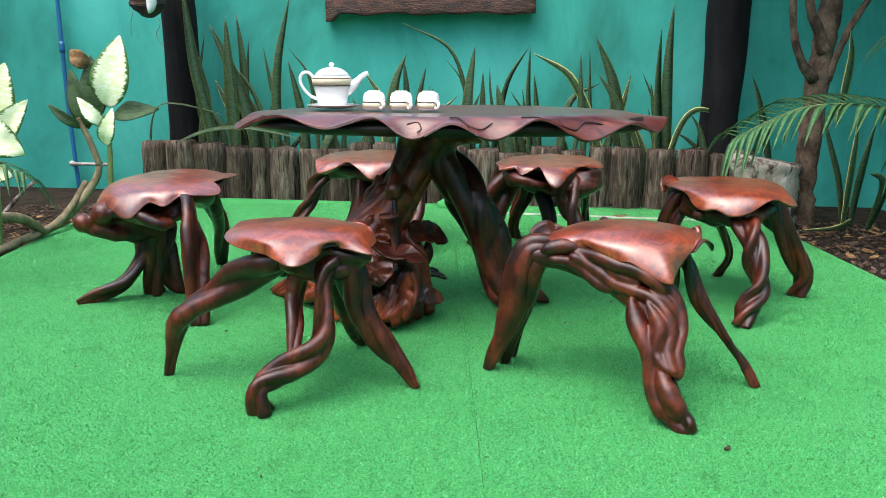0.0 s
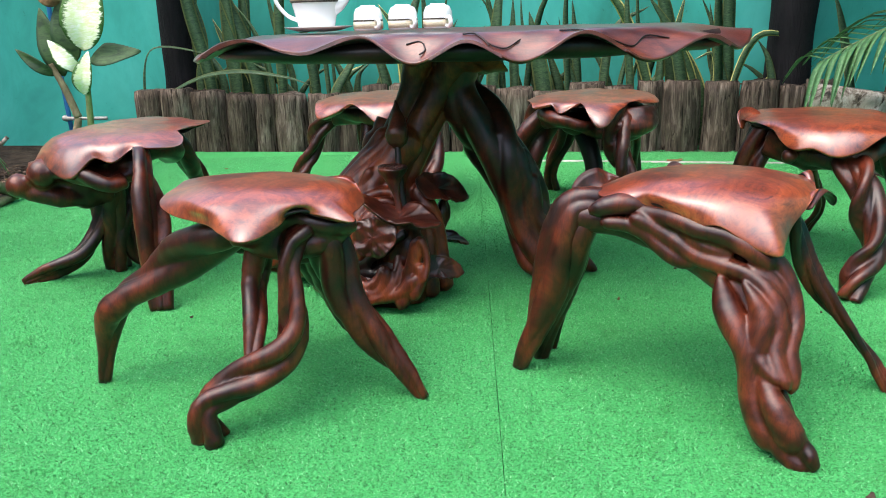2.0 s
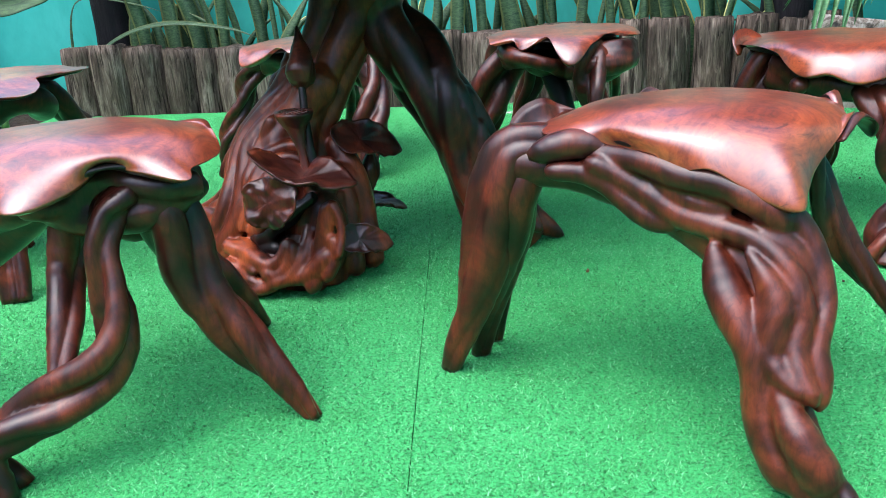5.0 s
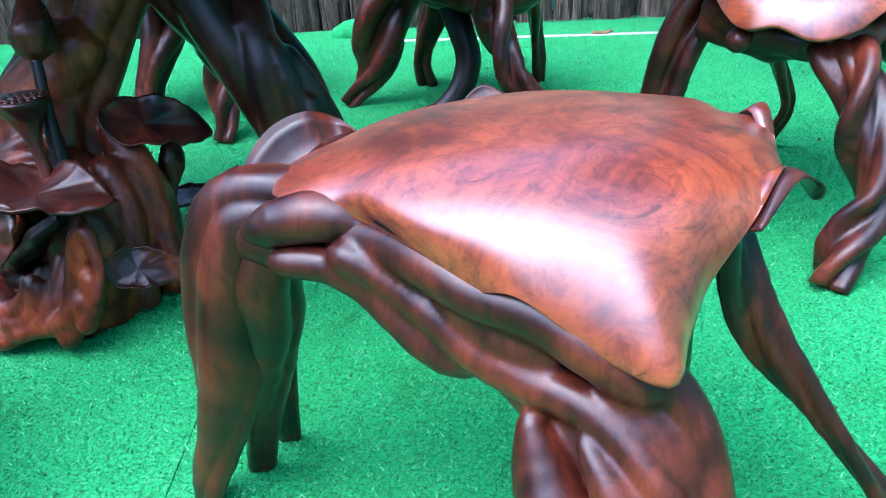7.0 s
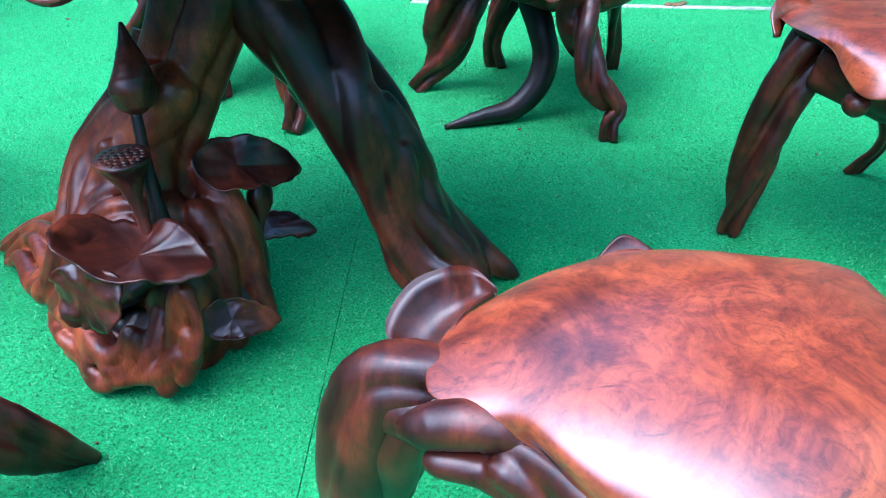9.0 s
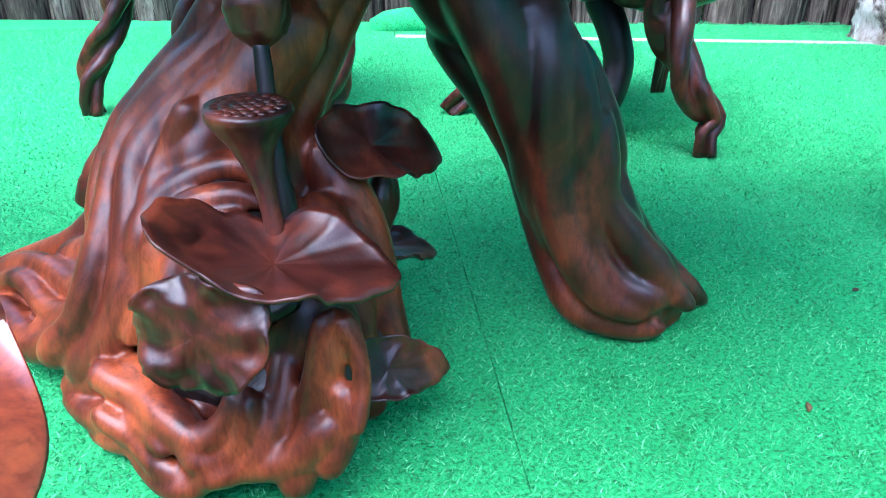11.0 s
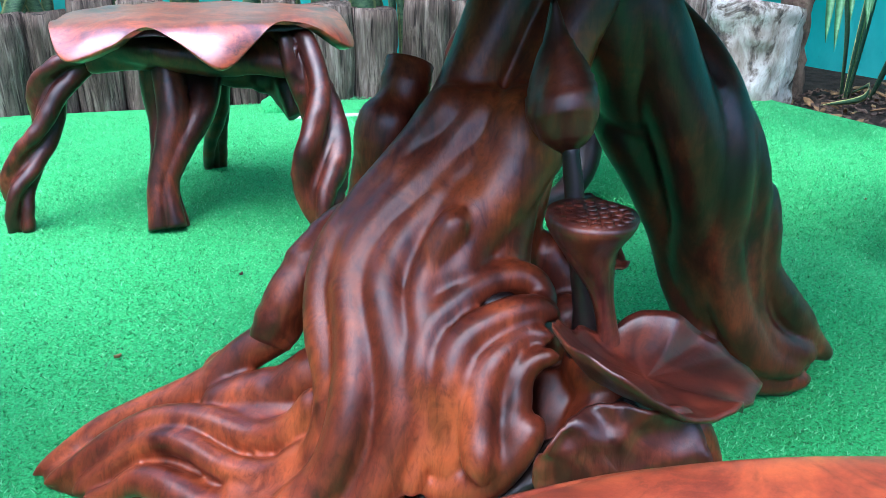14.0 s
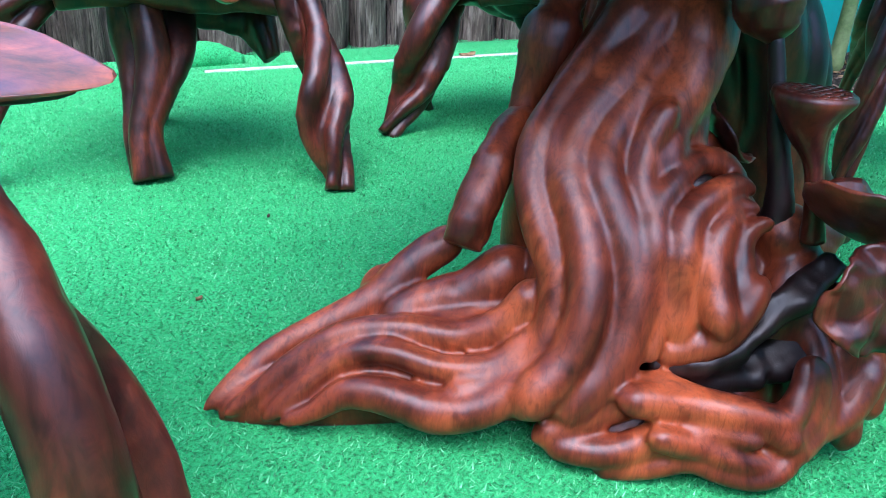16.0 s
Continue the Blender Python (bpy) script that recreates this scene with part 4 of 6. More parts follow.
RIM_LIFT = [(-168, -0.066), (-140, -0.004), (-123, -0.040), (-111, 0.0), (-101, -0.068), (-92, -0.016), (-83, -0.069), (-71, -0.004), (-59, -0.076), (-41, -0.026), (-30, -0.062), (-10, -0.020), (10, -0.060), (30, -0.015), (50, -0.060), (72, -0.010), (95, -0.058), (118, -0.010), (140, -0.060), (160, -0.015), (178, -0.050)]


def wavy_rim(a):
    """Radius, lift and curl of the table's edge: drooping folds with arches between them."""
    ca, sa = math.cos(radians(a)), math.sin(radians(a))
    r = 1 / math.sqrt((ca / 0.815) ** 2 + (sa / 0.475) ** 2)
    u = math.degrees(math.atan2(sa / 0.475, ca / 0.815))
    low = around(RIM_LIFT, u)[0]
    return r * (0.985 - 0.5 * low + 0.008 * math.sin(radians(3 * u))), low * 1.03 - 0.004, 0.004


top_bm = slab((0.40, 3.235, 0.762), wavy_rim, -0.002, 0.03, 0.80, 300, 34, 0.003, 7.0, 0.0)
rim_points = [v.co.copy() for v in top_bm.verts if v.co.z > 0.66]


def on_top(u, f):
    """A point on the upper side of the table top at the angle u and the fraction f of its radius."""
    r = wavy_rim(u)[0] * f
    x, y = 0.40 + r * math.cos(radians(u)), 3.235 + r * math.sin(radians(u))
    near = sorted(rim_points, key=lambda q: (q.x - x) ** 2 + (q.y - y) ** 2)[:4]
    return (x, y, max(q.z for q in near) + 0.0005)


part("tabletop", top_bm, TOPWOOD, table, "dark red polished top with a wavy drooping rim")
# sheet below the top, coloured near black to paint the shade there
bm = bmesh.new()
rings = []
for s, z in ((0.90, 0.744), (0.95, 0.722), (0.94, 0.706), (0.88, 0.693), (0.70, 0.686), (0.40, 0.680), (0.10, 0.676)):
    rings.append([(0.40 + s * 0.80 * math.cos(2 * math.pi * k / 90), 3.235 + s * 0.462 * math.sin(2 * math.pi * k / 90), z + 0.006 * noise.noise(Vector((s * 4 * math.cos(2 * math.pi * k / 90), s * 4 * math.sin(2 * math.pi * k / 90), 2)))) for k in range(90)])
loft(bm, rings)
part("underside", bm, DARK, table, "near-black underside with its shade put into the colour")
for line in ([(-95, 0.90), (-91, 0.90), (-86, 0.96), (-82, 0.95), (-77, 0.91)], [(-64, 0.90), (-58, 0.93), (-52, 0.965), (-46, 0.94), (-40, 0.90), (-35, 0.93)], [(-112, 0.92), (-108, 0.90), (-106, 0.94), (-107, 0.97)], [(-90, 0.91), (-88, 0.95), (-87, 0.985)]):
    bm = bmesh.new()
    tube(bm, [(*on_top(u, f), 0.0017) for u, f in line], 30, 8)
    part("carved_vine", bm, DARK, table, "dark carved wavy line on the rim")


bm = bmesh.new()
# the core of the trunk and its flare into the top
tube(bm, [(0.36, 3.272, 0.752, 0.19), (0.318, 3.264, 0.70, 0.135), (0.290, 3.256, 0.65, 0.108), (0.266, 3.25, 0.59, 0.090), (0.225, 3.235, 0.50, 0.081), (0.170, 3.215, 0.40, 0.084), (0.120, 3.192, 0.32, 0.102), (0.097, 3.182, 0.22, 0.119), (0.087, 3.182, 0.10, 0.126), (0.08, 3.18, 0.0, 0.126)], 90, 110, 7, 0.60, 0.22, 0.4, 0.05)
tube(bm, [(0.067, 3.217, 0.088, 0.092), (-0.069, 3.252, 0.052, 0.088), (-0.185, 3.295, 0.031, 0.062), (-0.289, 3.350, 0.010, 0.036), (-0.335, 3.378, 0.006, 0.020)], 24, 20)
tube(bm, [(0.193, 3.068, 0.200, 0.062), (0.176, 3.028, 0.097, 0.078), (0.162, 3.010, 0.000, 0.080)], 16, 20)
tube(bm, [(0.0, 3.08, 0.0, 0.060), (0.06, 3.02, 0.02, 0.055), (0.15, 2.985, 0.02, 0.055), (0.20, 2.97, 0.02, 0.05)], 16, 20)
ball(bm, 0.135, 3.095, 0.205, 0.072, 1.1, 0.8, 1.25)
ball(bm, 0.200, 3.005, 0.228, 0.040)
ball(bm, 0.238, 3.130, 0.120, 0.072, 1.0, 1.1, 2.1)
ridge(bm, [(0.222, 3.150, 0.300, 0.026), (0.262, 3.125, 0.215, 0.034), (0.284, 3.095, 0.110, 0.030), (0.300, 3.065, 0.010, 0.026)])
ridge(bm, [(0.215, 3.090, 0.250, 0.024), (0.244, 3.065, 0.180, 0.028), (0.252, 3.035, 0.090, 0.026), (0.262, 3.010, 0.012, 0.022)])
ball(bm, 0.198, 2.978, 0.125, 0.066, 0.95, 0.75, 1.6)
ball(bm, 0.120, 2.985, 0.055, 0.050, 1.4, 0.8, 1.1)
tube(bm, [(0.02, 3.14, 0.05, 0.070), (-0.09, 3.20, 0.045, 0.052), (-0.19, 3.26, 0.030, 0.034)], 16, 20)
# ridges that run down the trunk
ridge(bm, [(0.129, 3.200, 0.464, 0.027), (0.088, 3.207, 0.416, 0.026), (0.038, 3.210, 0.370, 0.023), (-0.006, 3.208, 0.319, 0.024), (-0.030, 3.189, 0.277, 0.022), (-0.039, 3.160, 0.235, 0.022), (-0.043, 3.133, 0.193, 0.020), (-0.056, 3.119, 0.148, 0.020), (-0.081, 3.123, 0.104, 0.021), (-0.119, 3.144, 0.075, 0.019), (-0.154, 3.168, 0.068, 0.015)])
ridge(bm, [(0.161, 3.185, 0.458, 0.031), (0.119, 3.185, 0.417, 0.031), (0.073, 3.180, 0.379, 0.030), (0.026, 3.182, 0.334, 0.030), (-0.001, 3.166, 0.297, 0.028), (-0.014, 3.129, 0.254, 0.026), (-0.029, 3.099, 0.210, 0.025), (-0.045, 3.083, 0.168, 0.025), (-0.068, 3.082, 0.122, 0.025), (-0.111, 3.096, 0.075, 0.025)])
ridge(bm, [(0.184, 3.162, 0.454, 0.029), (0.145, 3.164, 0.412, 0.029), (0.094, 3.157, 0.375, 0.025), (0.040, 3.150, 0.327, 0.024), (0.017, 3.131, 0.298, 0.022), (0.014, 3.106, 0.262, 0.025), (0.014, 3.076, 0.214, 0.030), (0.000, 3.058, 0.165, 0.030), (-0.028, 3.057, 0.113, 0.028), (-0.074, 3.073, 0.064, 0.025)])
ridge(bm, [(0.087, 3.110, 0.368, 0.016), (0.060, 3.112, 0.321, 0.017), (0.043, 3.098, 0.291, 0.016), (0.035, 3.074, 0.262, 0.014), (0.031, 3.053, 0.225, 0.014), (0.018, 3.035, 0.170, 0.011), (-0.000, 3.025, 0.127, 0.009)])
ridge(bm, [(0.202, 3.160, 0.453, 0.046), (0.164, 3.144, 0.395, 0.045), (0.109, 3.124, 0.342, 0.032), (0.081, 3.096, 0.309, 0.019)])
# ribs of the belly under the knot
ridge(bm, [(0.019, 3.034, 0.150, 0.017), (0.020, 3.051, 0.192, 0.018), (0.026, 3.060, 0.237, 0.018), (0.042, 3.078, 0.267, 0.018), (0.078, 3.083, 0.293, 0.018), (0.120, 3.085, 0.307, 0.017), (0.155, 3.073, 0.305, 0.016), (0.165, 3.048, 0.287, 0.009)])
ridge(bm, [(0.040, 3.020, 0.145, 0.019), (0.043, 3.033, 0.188, 0.022), (0.047, 3.037, 0.230, 0.021), (0.064, 3.048, 0.263, 0.019), (0.098, 3.046, 0.283, 0.018), (0.137, 3.042, 0.290, 0.015), (0.160, 3.034, 0.282, 0.009)])
ridge(bm, [(0.052, 2.980, 0.167, 0.018), (0.063, 3.003, 0.200, 0.021), (0.073, 3.019, 0.232, 0.021), (0.092, 3.023, 0.256, 0.018), (0.121, 3.030, 0.269, 0.015), (0.141, 3.016, 0.270, 0.009)])
ridge(bm, [(0.084, 2.976, 0.189, 0.012), (0.096, 2.994, 0.219, 0.015), (0.105, 3.004, 0.243, 0.014), (0.122, 3.001, 0.258, 0.011), (0.134, 2.992, 0.262, 0.008)])
ridge(bm, [(0.021, 3.027, 0.124, 0.014), (0.045, 3.006, 0.132, 0.019), (0.063, 2.983, 0.149, 0.018), (0.082, 2.974, 0.175, 0.017), (0.104, 2.974, 0.205, 0.014)])
# ridges of the long toe
ridge(bm, [(-0.049, 3.297, 0.182, 0.021), (-0.094, 3.317, 0.152, 0.024), (-0.140, 3.330, 0.113, 0.023), (-0.204, 3.357, 0.080, 0.021), (-0.270, 3.378, 0.053, 0.017), (-0.325, 3.379, 0.026, 0.012), (-0.353, 3.375, 0.013, 0.006)])
ridge(bm, [(-0.050, 3.155, 0.168, 0.019), (-0.074, 3.172, 0.128, 0.021), (-0.111, 3.207, 0.105, 0.019), (-0.155, 3.256, 0.108, 0.018), (-0.205, 3.299, 0.097, 0.018), (-0.258, 3.326, 0.066, 0.017), (-0.309, 3.341, 0.032, 0.012), (-0.341, 3.348, 0.015, 0.006)])
ridge(bm, [(-0.021, 3.218, 0.172, 0.028), (-0.061, 3.241, 0.136, 0.031), (-0.104, 3.273, 0.120, 0.027), (-0.146, 3.295, 0.108, 0.017)])
ridge(bm, [(-0.063, 3.127, 0.125, 0.019), (-0.106, 3.150, 0.092, 0.019), (-0.151, 3.195, 0.085, 0.016), (-0.190, 3.250, 0.093, 0.016), (-0.228, 3.286, 0.076, 0.016), (-0.277, 3.305, 0.039, 0.014), (-0.309, 3.314, 0.016, 0.008)])
ridge(bm, [(-0.093, 3.109, 0.088, 0.020), (-0.138, 3.138, 0.057, 0.023), (-0.172, 3.175, 0.046, 0.026), (-0.208, 3.221, 0.056, 0.022), (-0.239, 3.254, 0.053, 0.018), (-0.272, 3.273, 0.031, 0.012), (-0.299, 3.291, 0.019, 0.007)])
ball(bm, -0.115, 3.345, 0.105, 0.036, 1.0, 1.0, 1.1)
# roots lying and standing at the front
ridge(bm, [(-0.096, 3.082, 0.035, 0.017), (-0.042, 3.052, 0.063, 0.022), (0.000, 3.019, 0.086, 0.025), (0.029, 2.973, 0.080, 0.023), (0.065, 2.932, 0.071, 0.022), (0.087, 2.893, 0.056, 0.016)])
ridge(bm, [(-0.092, 3.068, 0.027, 0.015), (-0.052, 3.023, 0.029, 0.019), (-0.009, 2.985, 0.053, 0.018), (0.024, 2.946, 0.064, 0.012), (0.046, 2.913, 0.062, 0.009)])
ridge(bm, [(-0.060, 3.028, 0.006, 0.011), (-0.030, 2.992, 0.017, 0.014), (0.003, 2.960, 0.031, 0.014), (0.018, 2.934, 0.022, 0.011), (0.046, 2.904, 0.019, 0.012), (0.074, 2.893, 0.028, 0.014), (0.102, 2.898, 0.045, 0.014), (0.135, 2.893, 0.047, 0.017), (0.184, 2.882, 0.066, 0.021), (0.219, 2.882, 0.105, 0.019)])
ridge(bm, [(0.182, 2.976, 0.182, 0.016), (0.177, 2.949, 0.146, 0.019), (0.170, 2.920, 0.113, 0.019), (0.151, 2.899, 0.077, 0.018), (0.120, 2.892, 0.048, 0.017), (0.082, 2.891, 0.040, 0.013)])
ridge(bm, [(0.230, 2.917, 0.199, 0.022), (0.214, 2.905, 0.145, 0.021), (0.198, 2.898, 0.086, 0.021), (0.178, 2.876, 0.030, 0.019)])
ridge(bm, [(0.232, 2.892, 0.137, 0.016), (0.233, 2.882, 0.095, 0.017), (0.214, 2.870, 0.055, 0.015)])
ridge(bm, [(0.235, 2.908, 0.210, 0.015), (0.249, 2.897, 0.185, 0.011), (0.253, 2.884, 0.144, 0.010), (0.245, 2.868, 0.104, 0.009)])
ridge(bm, [(-0.038, 3.019, 0.092, 0.018), (0.011, 2.982, 0.085, 0.019), (0.051, 2.938, 0.081, 0.021), (0.086, 2.910, 0.075, 0.019), (0.113, 2.908, 0.097, 0.015), (0.128, 2.914, 0.128, 0.012)])
ridge(bm, [(-0.034, 2.982, 0.064, 0.014), (0.008, 2.954, 0.049, 0.015), (0.043, 2.917, 0.035, 0.015), (0.090, 2.900, 0.027, 0.013)])
ridge(bm, [(0.136, 2.911, 0.123, 0.016), (0.133, 2.903, 0.089, 0.018), (0.110, 2.898, 0.061, 0.015), (0.072, 2.900, 0.057, 0.012)])
part("trunk", trim(fuse(bm, 0.0034, 9), 0.75), WARM, table, "fluted reddish brown root trunk with a long toe")
# black root strands; their colour also paints the shade of the hollow
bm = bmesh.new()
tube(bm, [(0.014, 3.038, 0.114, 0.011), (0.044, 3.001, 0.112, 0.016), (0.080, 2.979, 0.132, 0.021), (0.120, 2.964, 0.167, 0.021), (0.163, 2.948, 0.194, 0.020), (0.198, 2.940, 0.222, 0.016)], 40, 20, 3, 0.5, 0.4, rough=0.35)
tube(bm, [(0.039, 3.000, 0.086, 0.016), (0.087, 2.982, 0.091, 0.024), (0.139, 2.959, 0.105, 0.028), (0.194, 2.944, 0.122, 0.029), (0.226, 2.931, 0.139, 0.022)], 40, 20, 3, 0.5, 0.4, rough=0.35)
part("charred_hollow", fuse(bm, 0.005, 2), DARK, table, "black root strands that also paint the shade in the gap between the roots")
bm = bmesh.new()
tube(bm, [(0.690, 3.190, 0.000, 0.060), (0.655, 3.190, 0.040, 0.078), (0.608, 3.200, 0.110, 0.076), (0.560, 3.206, 0.200, 0.074), (0.528, 3.208, 0.300, 0.077), (0.480, 3.222, 0.400, 0.082), (0.418, 3.245, 0.500, 0.086), (0.355, 3.265, 0.58, 0.095), (0.33, 3.282, 0.68, 0.125)], 100, 110, 4, 0.50, 0.85, 0.9, 0.08)
ridge(bm, [(0.390, 3.263, 0.418, 0.032), (0.450, 3.255, 0.331, 0.034), (0.499, 3.250, 0.243, 0.032), (0.522, 3.240, 0.168, 0.031), (0.541, 3.206, 0.102, 0.031), (0.562, 3.164, 0.050, 0.029), (0.613, 3.136, 0.028, 0.022), (0.671, 3.117, 0.027, 0.014)])
ridge(bm, [(0.437, 3.203, 0.429, 0.034), (0.490, 3.183, 0.356, 0.035), (0.513, 3.172, 0.270, 0.033), (0.528, 3.167, 0.199, 0.032), (0.555, 3.153, 0.129, 0.031), (0.592, 3.136, 0.076, 0.028), (0.642, 3.118, 0.057, 0.020)])
ridge(bm, [(0.476, 3.192, 0.456, 0.029), (0.522, 3.172, 0.397, 0.028), (0.546, 3.159, 0.335, 0.023), (0.557, 3.158, 0.275, 0.022), (0.562, 3.157, 0.210, 0.022), (0.574, 3.153, 0.144, 0.024), (0.606, 3.140, 0.094, 0.026), (0.660, 3.116, 0.073, 0.021)])
ridge(bm, [(0.572, 3.163, 0.321, 0.017), (0.580, 3.157, 0.268, 0.022), (0.587, 3.153, 0.211, 0.022), (0.619, 3.146, 0.161, 0.026), (0.655, 3.140, 0.116, 0.028), (0.684, 3.132, 0.079, 0.023), (0.712, 3.120, 0.058, 0.013)])
ridge(bm, [(0.540, 3.190, 0.400, 0.020), (0.572, 3.190, 0.335, 0.026), (0.598, 3.200, 0.270, 0.028), (0.612, 3.214, 0.200, 0.028), (0.645, 3.218, 0.135, 0.033), (0.695, 3.214, 0.072, 0.034), (0.742, 3.206, 0.034, 0.026), (0.778, 3.202, 0.012, 0.012)])
part("leg", trim(fuse(bm, 0.0038, 7), 0.74), ROOT, table, "thick slanting root leg")
bm = bmesh.new()
ball(bm, 0.118, 3.072, 0.286, 0.013, 1.6, 0.9, 1.0)
part("knot", fuse(bm, 0.003, 1), DARK, table, "black sunken knot")


def lotus_leaf(owner, centre, turn, edge, cup=0.5, name="lotus_leaf", mat=ROOT, seed=0.0, label="", ripple=0.003, vein=0.0014):
    """A carved leaf with radial veins: edge rows are (degrees, radius, lift of the rim); turned by Euler degrees."""
    bm = bmesh.new()
    seg, rings = 84, 14
    m = pose(*centre, *turn)
    tops, lows = [], []
    for k in range(1, rings + 1):
        f = k / rings
        a_row, b_row = [], []
        for j in range(seg):
            a = 2 * math.pi * j / seg
            r, dz = around(edge, math.degrees(a))
            r *= f * (1 + 0.02 * noise.noise(Vector((math.cos(a) * 6, math.sin(a) * 6, seed))))
            z = dz * (cup * f + (1 - cup) * f**3)
            z -= vein * f * (0.4 + noise.noise(Vector((2.3 * a, 3 * f, seed)))) * math.exp(-((math.sin(4.5 * a + 0.8 * math.sin(3 * a + seed) + seed) / 0.22) ** 2))
            z += ripple * f * noise.noise(Vector((math.cos(a) * f * 3, math.sin(a) * f * 3, seed))) + 0.003 * max(0.0, f - 0.85) / 0.15 * (1 if dz >= 0 else -1)
            a_row.append(m @ Vector((r * math.cos(a), r * math.sin(a), z)))
            b_row.append(m @ Vector((r * math.cos(a), r * math.sin(a), z - 0.010 * (1.15 - f) - 0.0028)))
        tops.append(a_row)
        lows.append(b_row)
    t = [[bm.verts.new(p) for p in r] for r in tops]
    u = [[bm.verts.new(p) for p in r] for r in lows]
    tc, uc = bm.verts.new(m @ Vector((0, 0, 0))), bm.verts.new(m @ Vector((0, 0, -0.014)))
    for rows, c in ((t, tc), (u, uc)):
        for j in range(seg):
            bm.faces.new((c, rows[0][j], rows[0][(j + 1) % seg]))
        for a, b in zip(rows, rows[1:]):
            for j in range(seg):
                bm.faces.new((a[j], b[j], b[(j + 1) % seg], a[(j + 1) % seg]))
    for j in range(seg):
        bm.faces.new((t[-1][j], u[-1][j], u[-1][(j + 1) % seg], t[-1][(j + 1) % seg]))
    return part(name, bm, mat, owner, label)


LONG = [(0, 0.118, -0.020), (14, 0.100, -0.008), (32, 0.072, 0.004), (60, 0.056, 0.008), (100, 0.050, 0.0), (140, 0.060, 0.008), (180, 0.075, 0.012), (220, 0.062, 0.006), (265, 0.046, 0.012), (310, 0.052, 0.008), (335, 0.075, -0.004), (348, 0.100, -0.012)]


def scaled(rows, k, lift=1.0):
    return [(a, r * k, z * k * lift) for a, r, z in rows]


lotus_leaf(table, (0.178, 2.915, 0.271), (0, 0, 0), [(217, 0.110, 0.060), (200, 0.108, 0.068), (235, 0.090, 0.030), (255, 0.084, 0.012), (275, 0.080, 0.004), (294, 0.084, 0.006), (312, 0.080, -0.006), (330, 0.096, -0.012), (345, 0.114, -0.012), (358, 0.118, -0.012), (12, 0.096, 0.006), (30, 0.072, 0.030), (55, 0.064, 0.034), (90, 0.060, 0.014), (130, 0.066, 0.030), (155, 0.082, 0.054), (178, 0.098, 0.066)], seed=1.0, label="broad wavy carved lotus leaf with one side curled up")
lotus_leaf(table, (0.108, 2.856, 0.234), (78, 0, -22), [(0, 0.074, 0.004), (35, 0.076, -0.006), (70, 0.058, 0.003), (110, 0.056, -0.006), (150, 0.064, 0.003), (190, 0.068, -0.008), (230, 0.060, 0.004), (270, 0.054, -0.006), (300, 0.060, 0.0), (330, 0.064, 0.006)], seed=2.0, ripple=0.010, vein=0.003, label="carved lotus leaf hanging on edge")
lotus_leaf(table, (0.282, 3.148, 0.302), (48, 12, 24), scaled(LONG, 1.05, 1.3), seed=3.0, label="dark carved lotus leaf")
lotus_leaf(table, (0.283, 2.955, 0.112), (60, 14, 14), scaled(LONG, 0.72), mat=ROOT, seed=4.0, label="small dark carved leaf")
lotus_leaf(table, (0.300, 3.225, 0.125), (15, 10, 25), scaled(LONG, 0.8), seed=5.0, label="small carved leaf at the back")
lotus_leaf(table, (0.268, 3.060, 0.105), (40, 35, 10), scaled(LONG, 0.6), mat=ROOT, seed=6.0, label="small dark carved leaf")
bm = bmesh.new()
tube(bm, [(0.186, 3.008, 0.225, 0.024), (0.184, 3.012, 0.284, 0.015), (0.178, 3.028, 0.353, 0.011), (0.175, 3.050, 0.451, 0.008)], 24, 14, rough=0.1)
part("stem", bm, DARK, table, "thin black stem of a carved bud")
bm = bmesh.new()
tube(bm, [(0.175, 3.052, 0.440, 0.006), (0.175, 3.056, 0.455, 0.026), (0.176, 3.065, 0.480, 0.036), (0.176, 3.075, 0.512, 0.028), (0.174, 3.083, 0.548, 0.012), (0.172, 3.087, 0.576, 0.003)], 34, 36, 4, 0.3, 0.35, rough=0.08)
part("bud", bm, ROOT, table, "carved lotus bud with pointed tip")
bm = bmesh.new()
tube(bm, [(0.184, 2.965, 0.240, 0.014), (0.177, 2.970, 0.286, 0.010), (0.170, 2.978, 0.330, 0.011), (0.1635, 2.988, 0.366, 0.024), (0.162, 2.990, 0.393, 0.041), (0.162, 2.990, 0.402, 0.0405)], 30, 96, 12, 0.40, 0.0, rough=0.04)
pod = part("seed_pod", bm, ROOT, table, "carved lotus seed pod with pitted top")
for k in range(37):
    rr, aa = (0.0, 0.0) if k == 0 else (0.011, k * 60) if k < 7 else (0.022, k * 30) if k < 19 else (0.032, k * 20)
    bm = bmesh.new()
    bmesh.ops.create_uvsphere(bm, u_segments=8, v_segments=5, radius=0.0056, matrix=Matrix.Translation((0.162 + rr * math.cos(radians(aa)), 2.990 + rr * math.sin(radians(aa)), 0.4018)) @ Matrix.Diagonal((1, 1, 0.45, 1)))
    part("seed", bm, ROOT, pod)
bm = bmesh.new()
tube(bm, [(-0.080, 3.246, 0.198, 0.024), (-0.062, 3.252, 0.228, 0.030), (-0.030, 3.262, 0.278, 0.030), (0.008, 3.272, 0.316, 0.024), (0.060, 3.290, 0.330, 0.018)], 28, 20, 2, 0.25, 0.3, rough=0.1)
part("side_shoot", bm, WARM, table, "carved stalk with a cut end")
bm = bmesh.new()
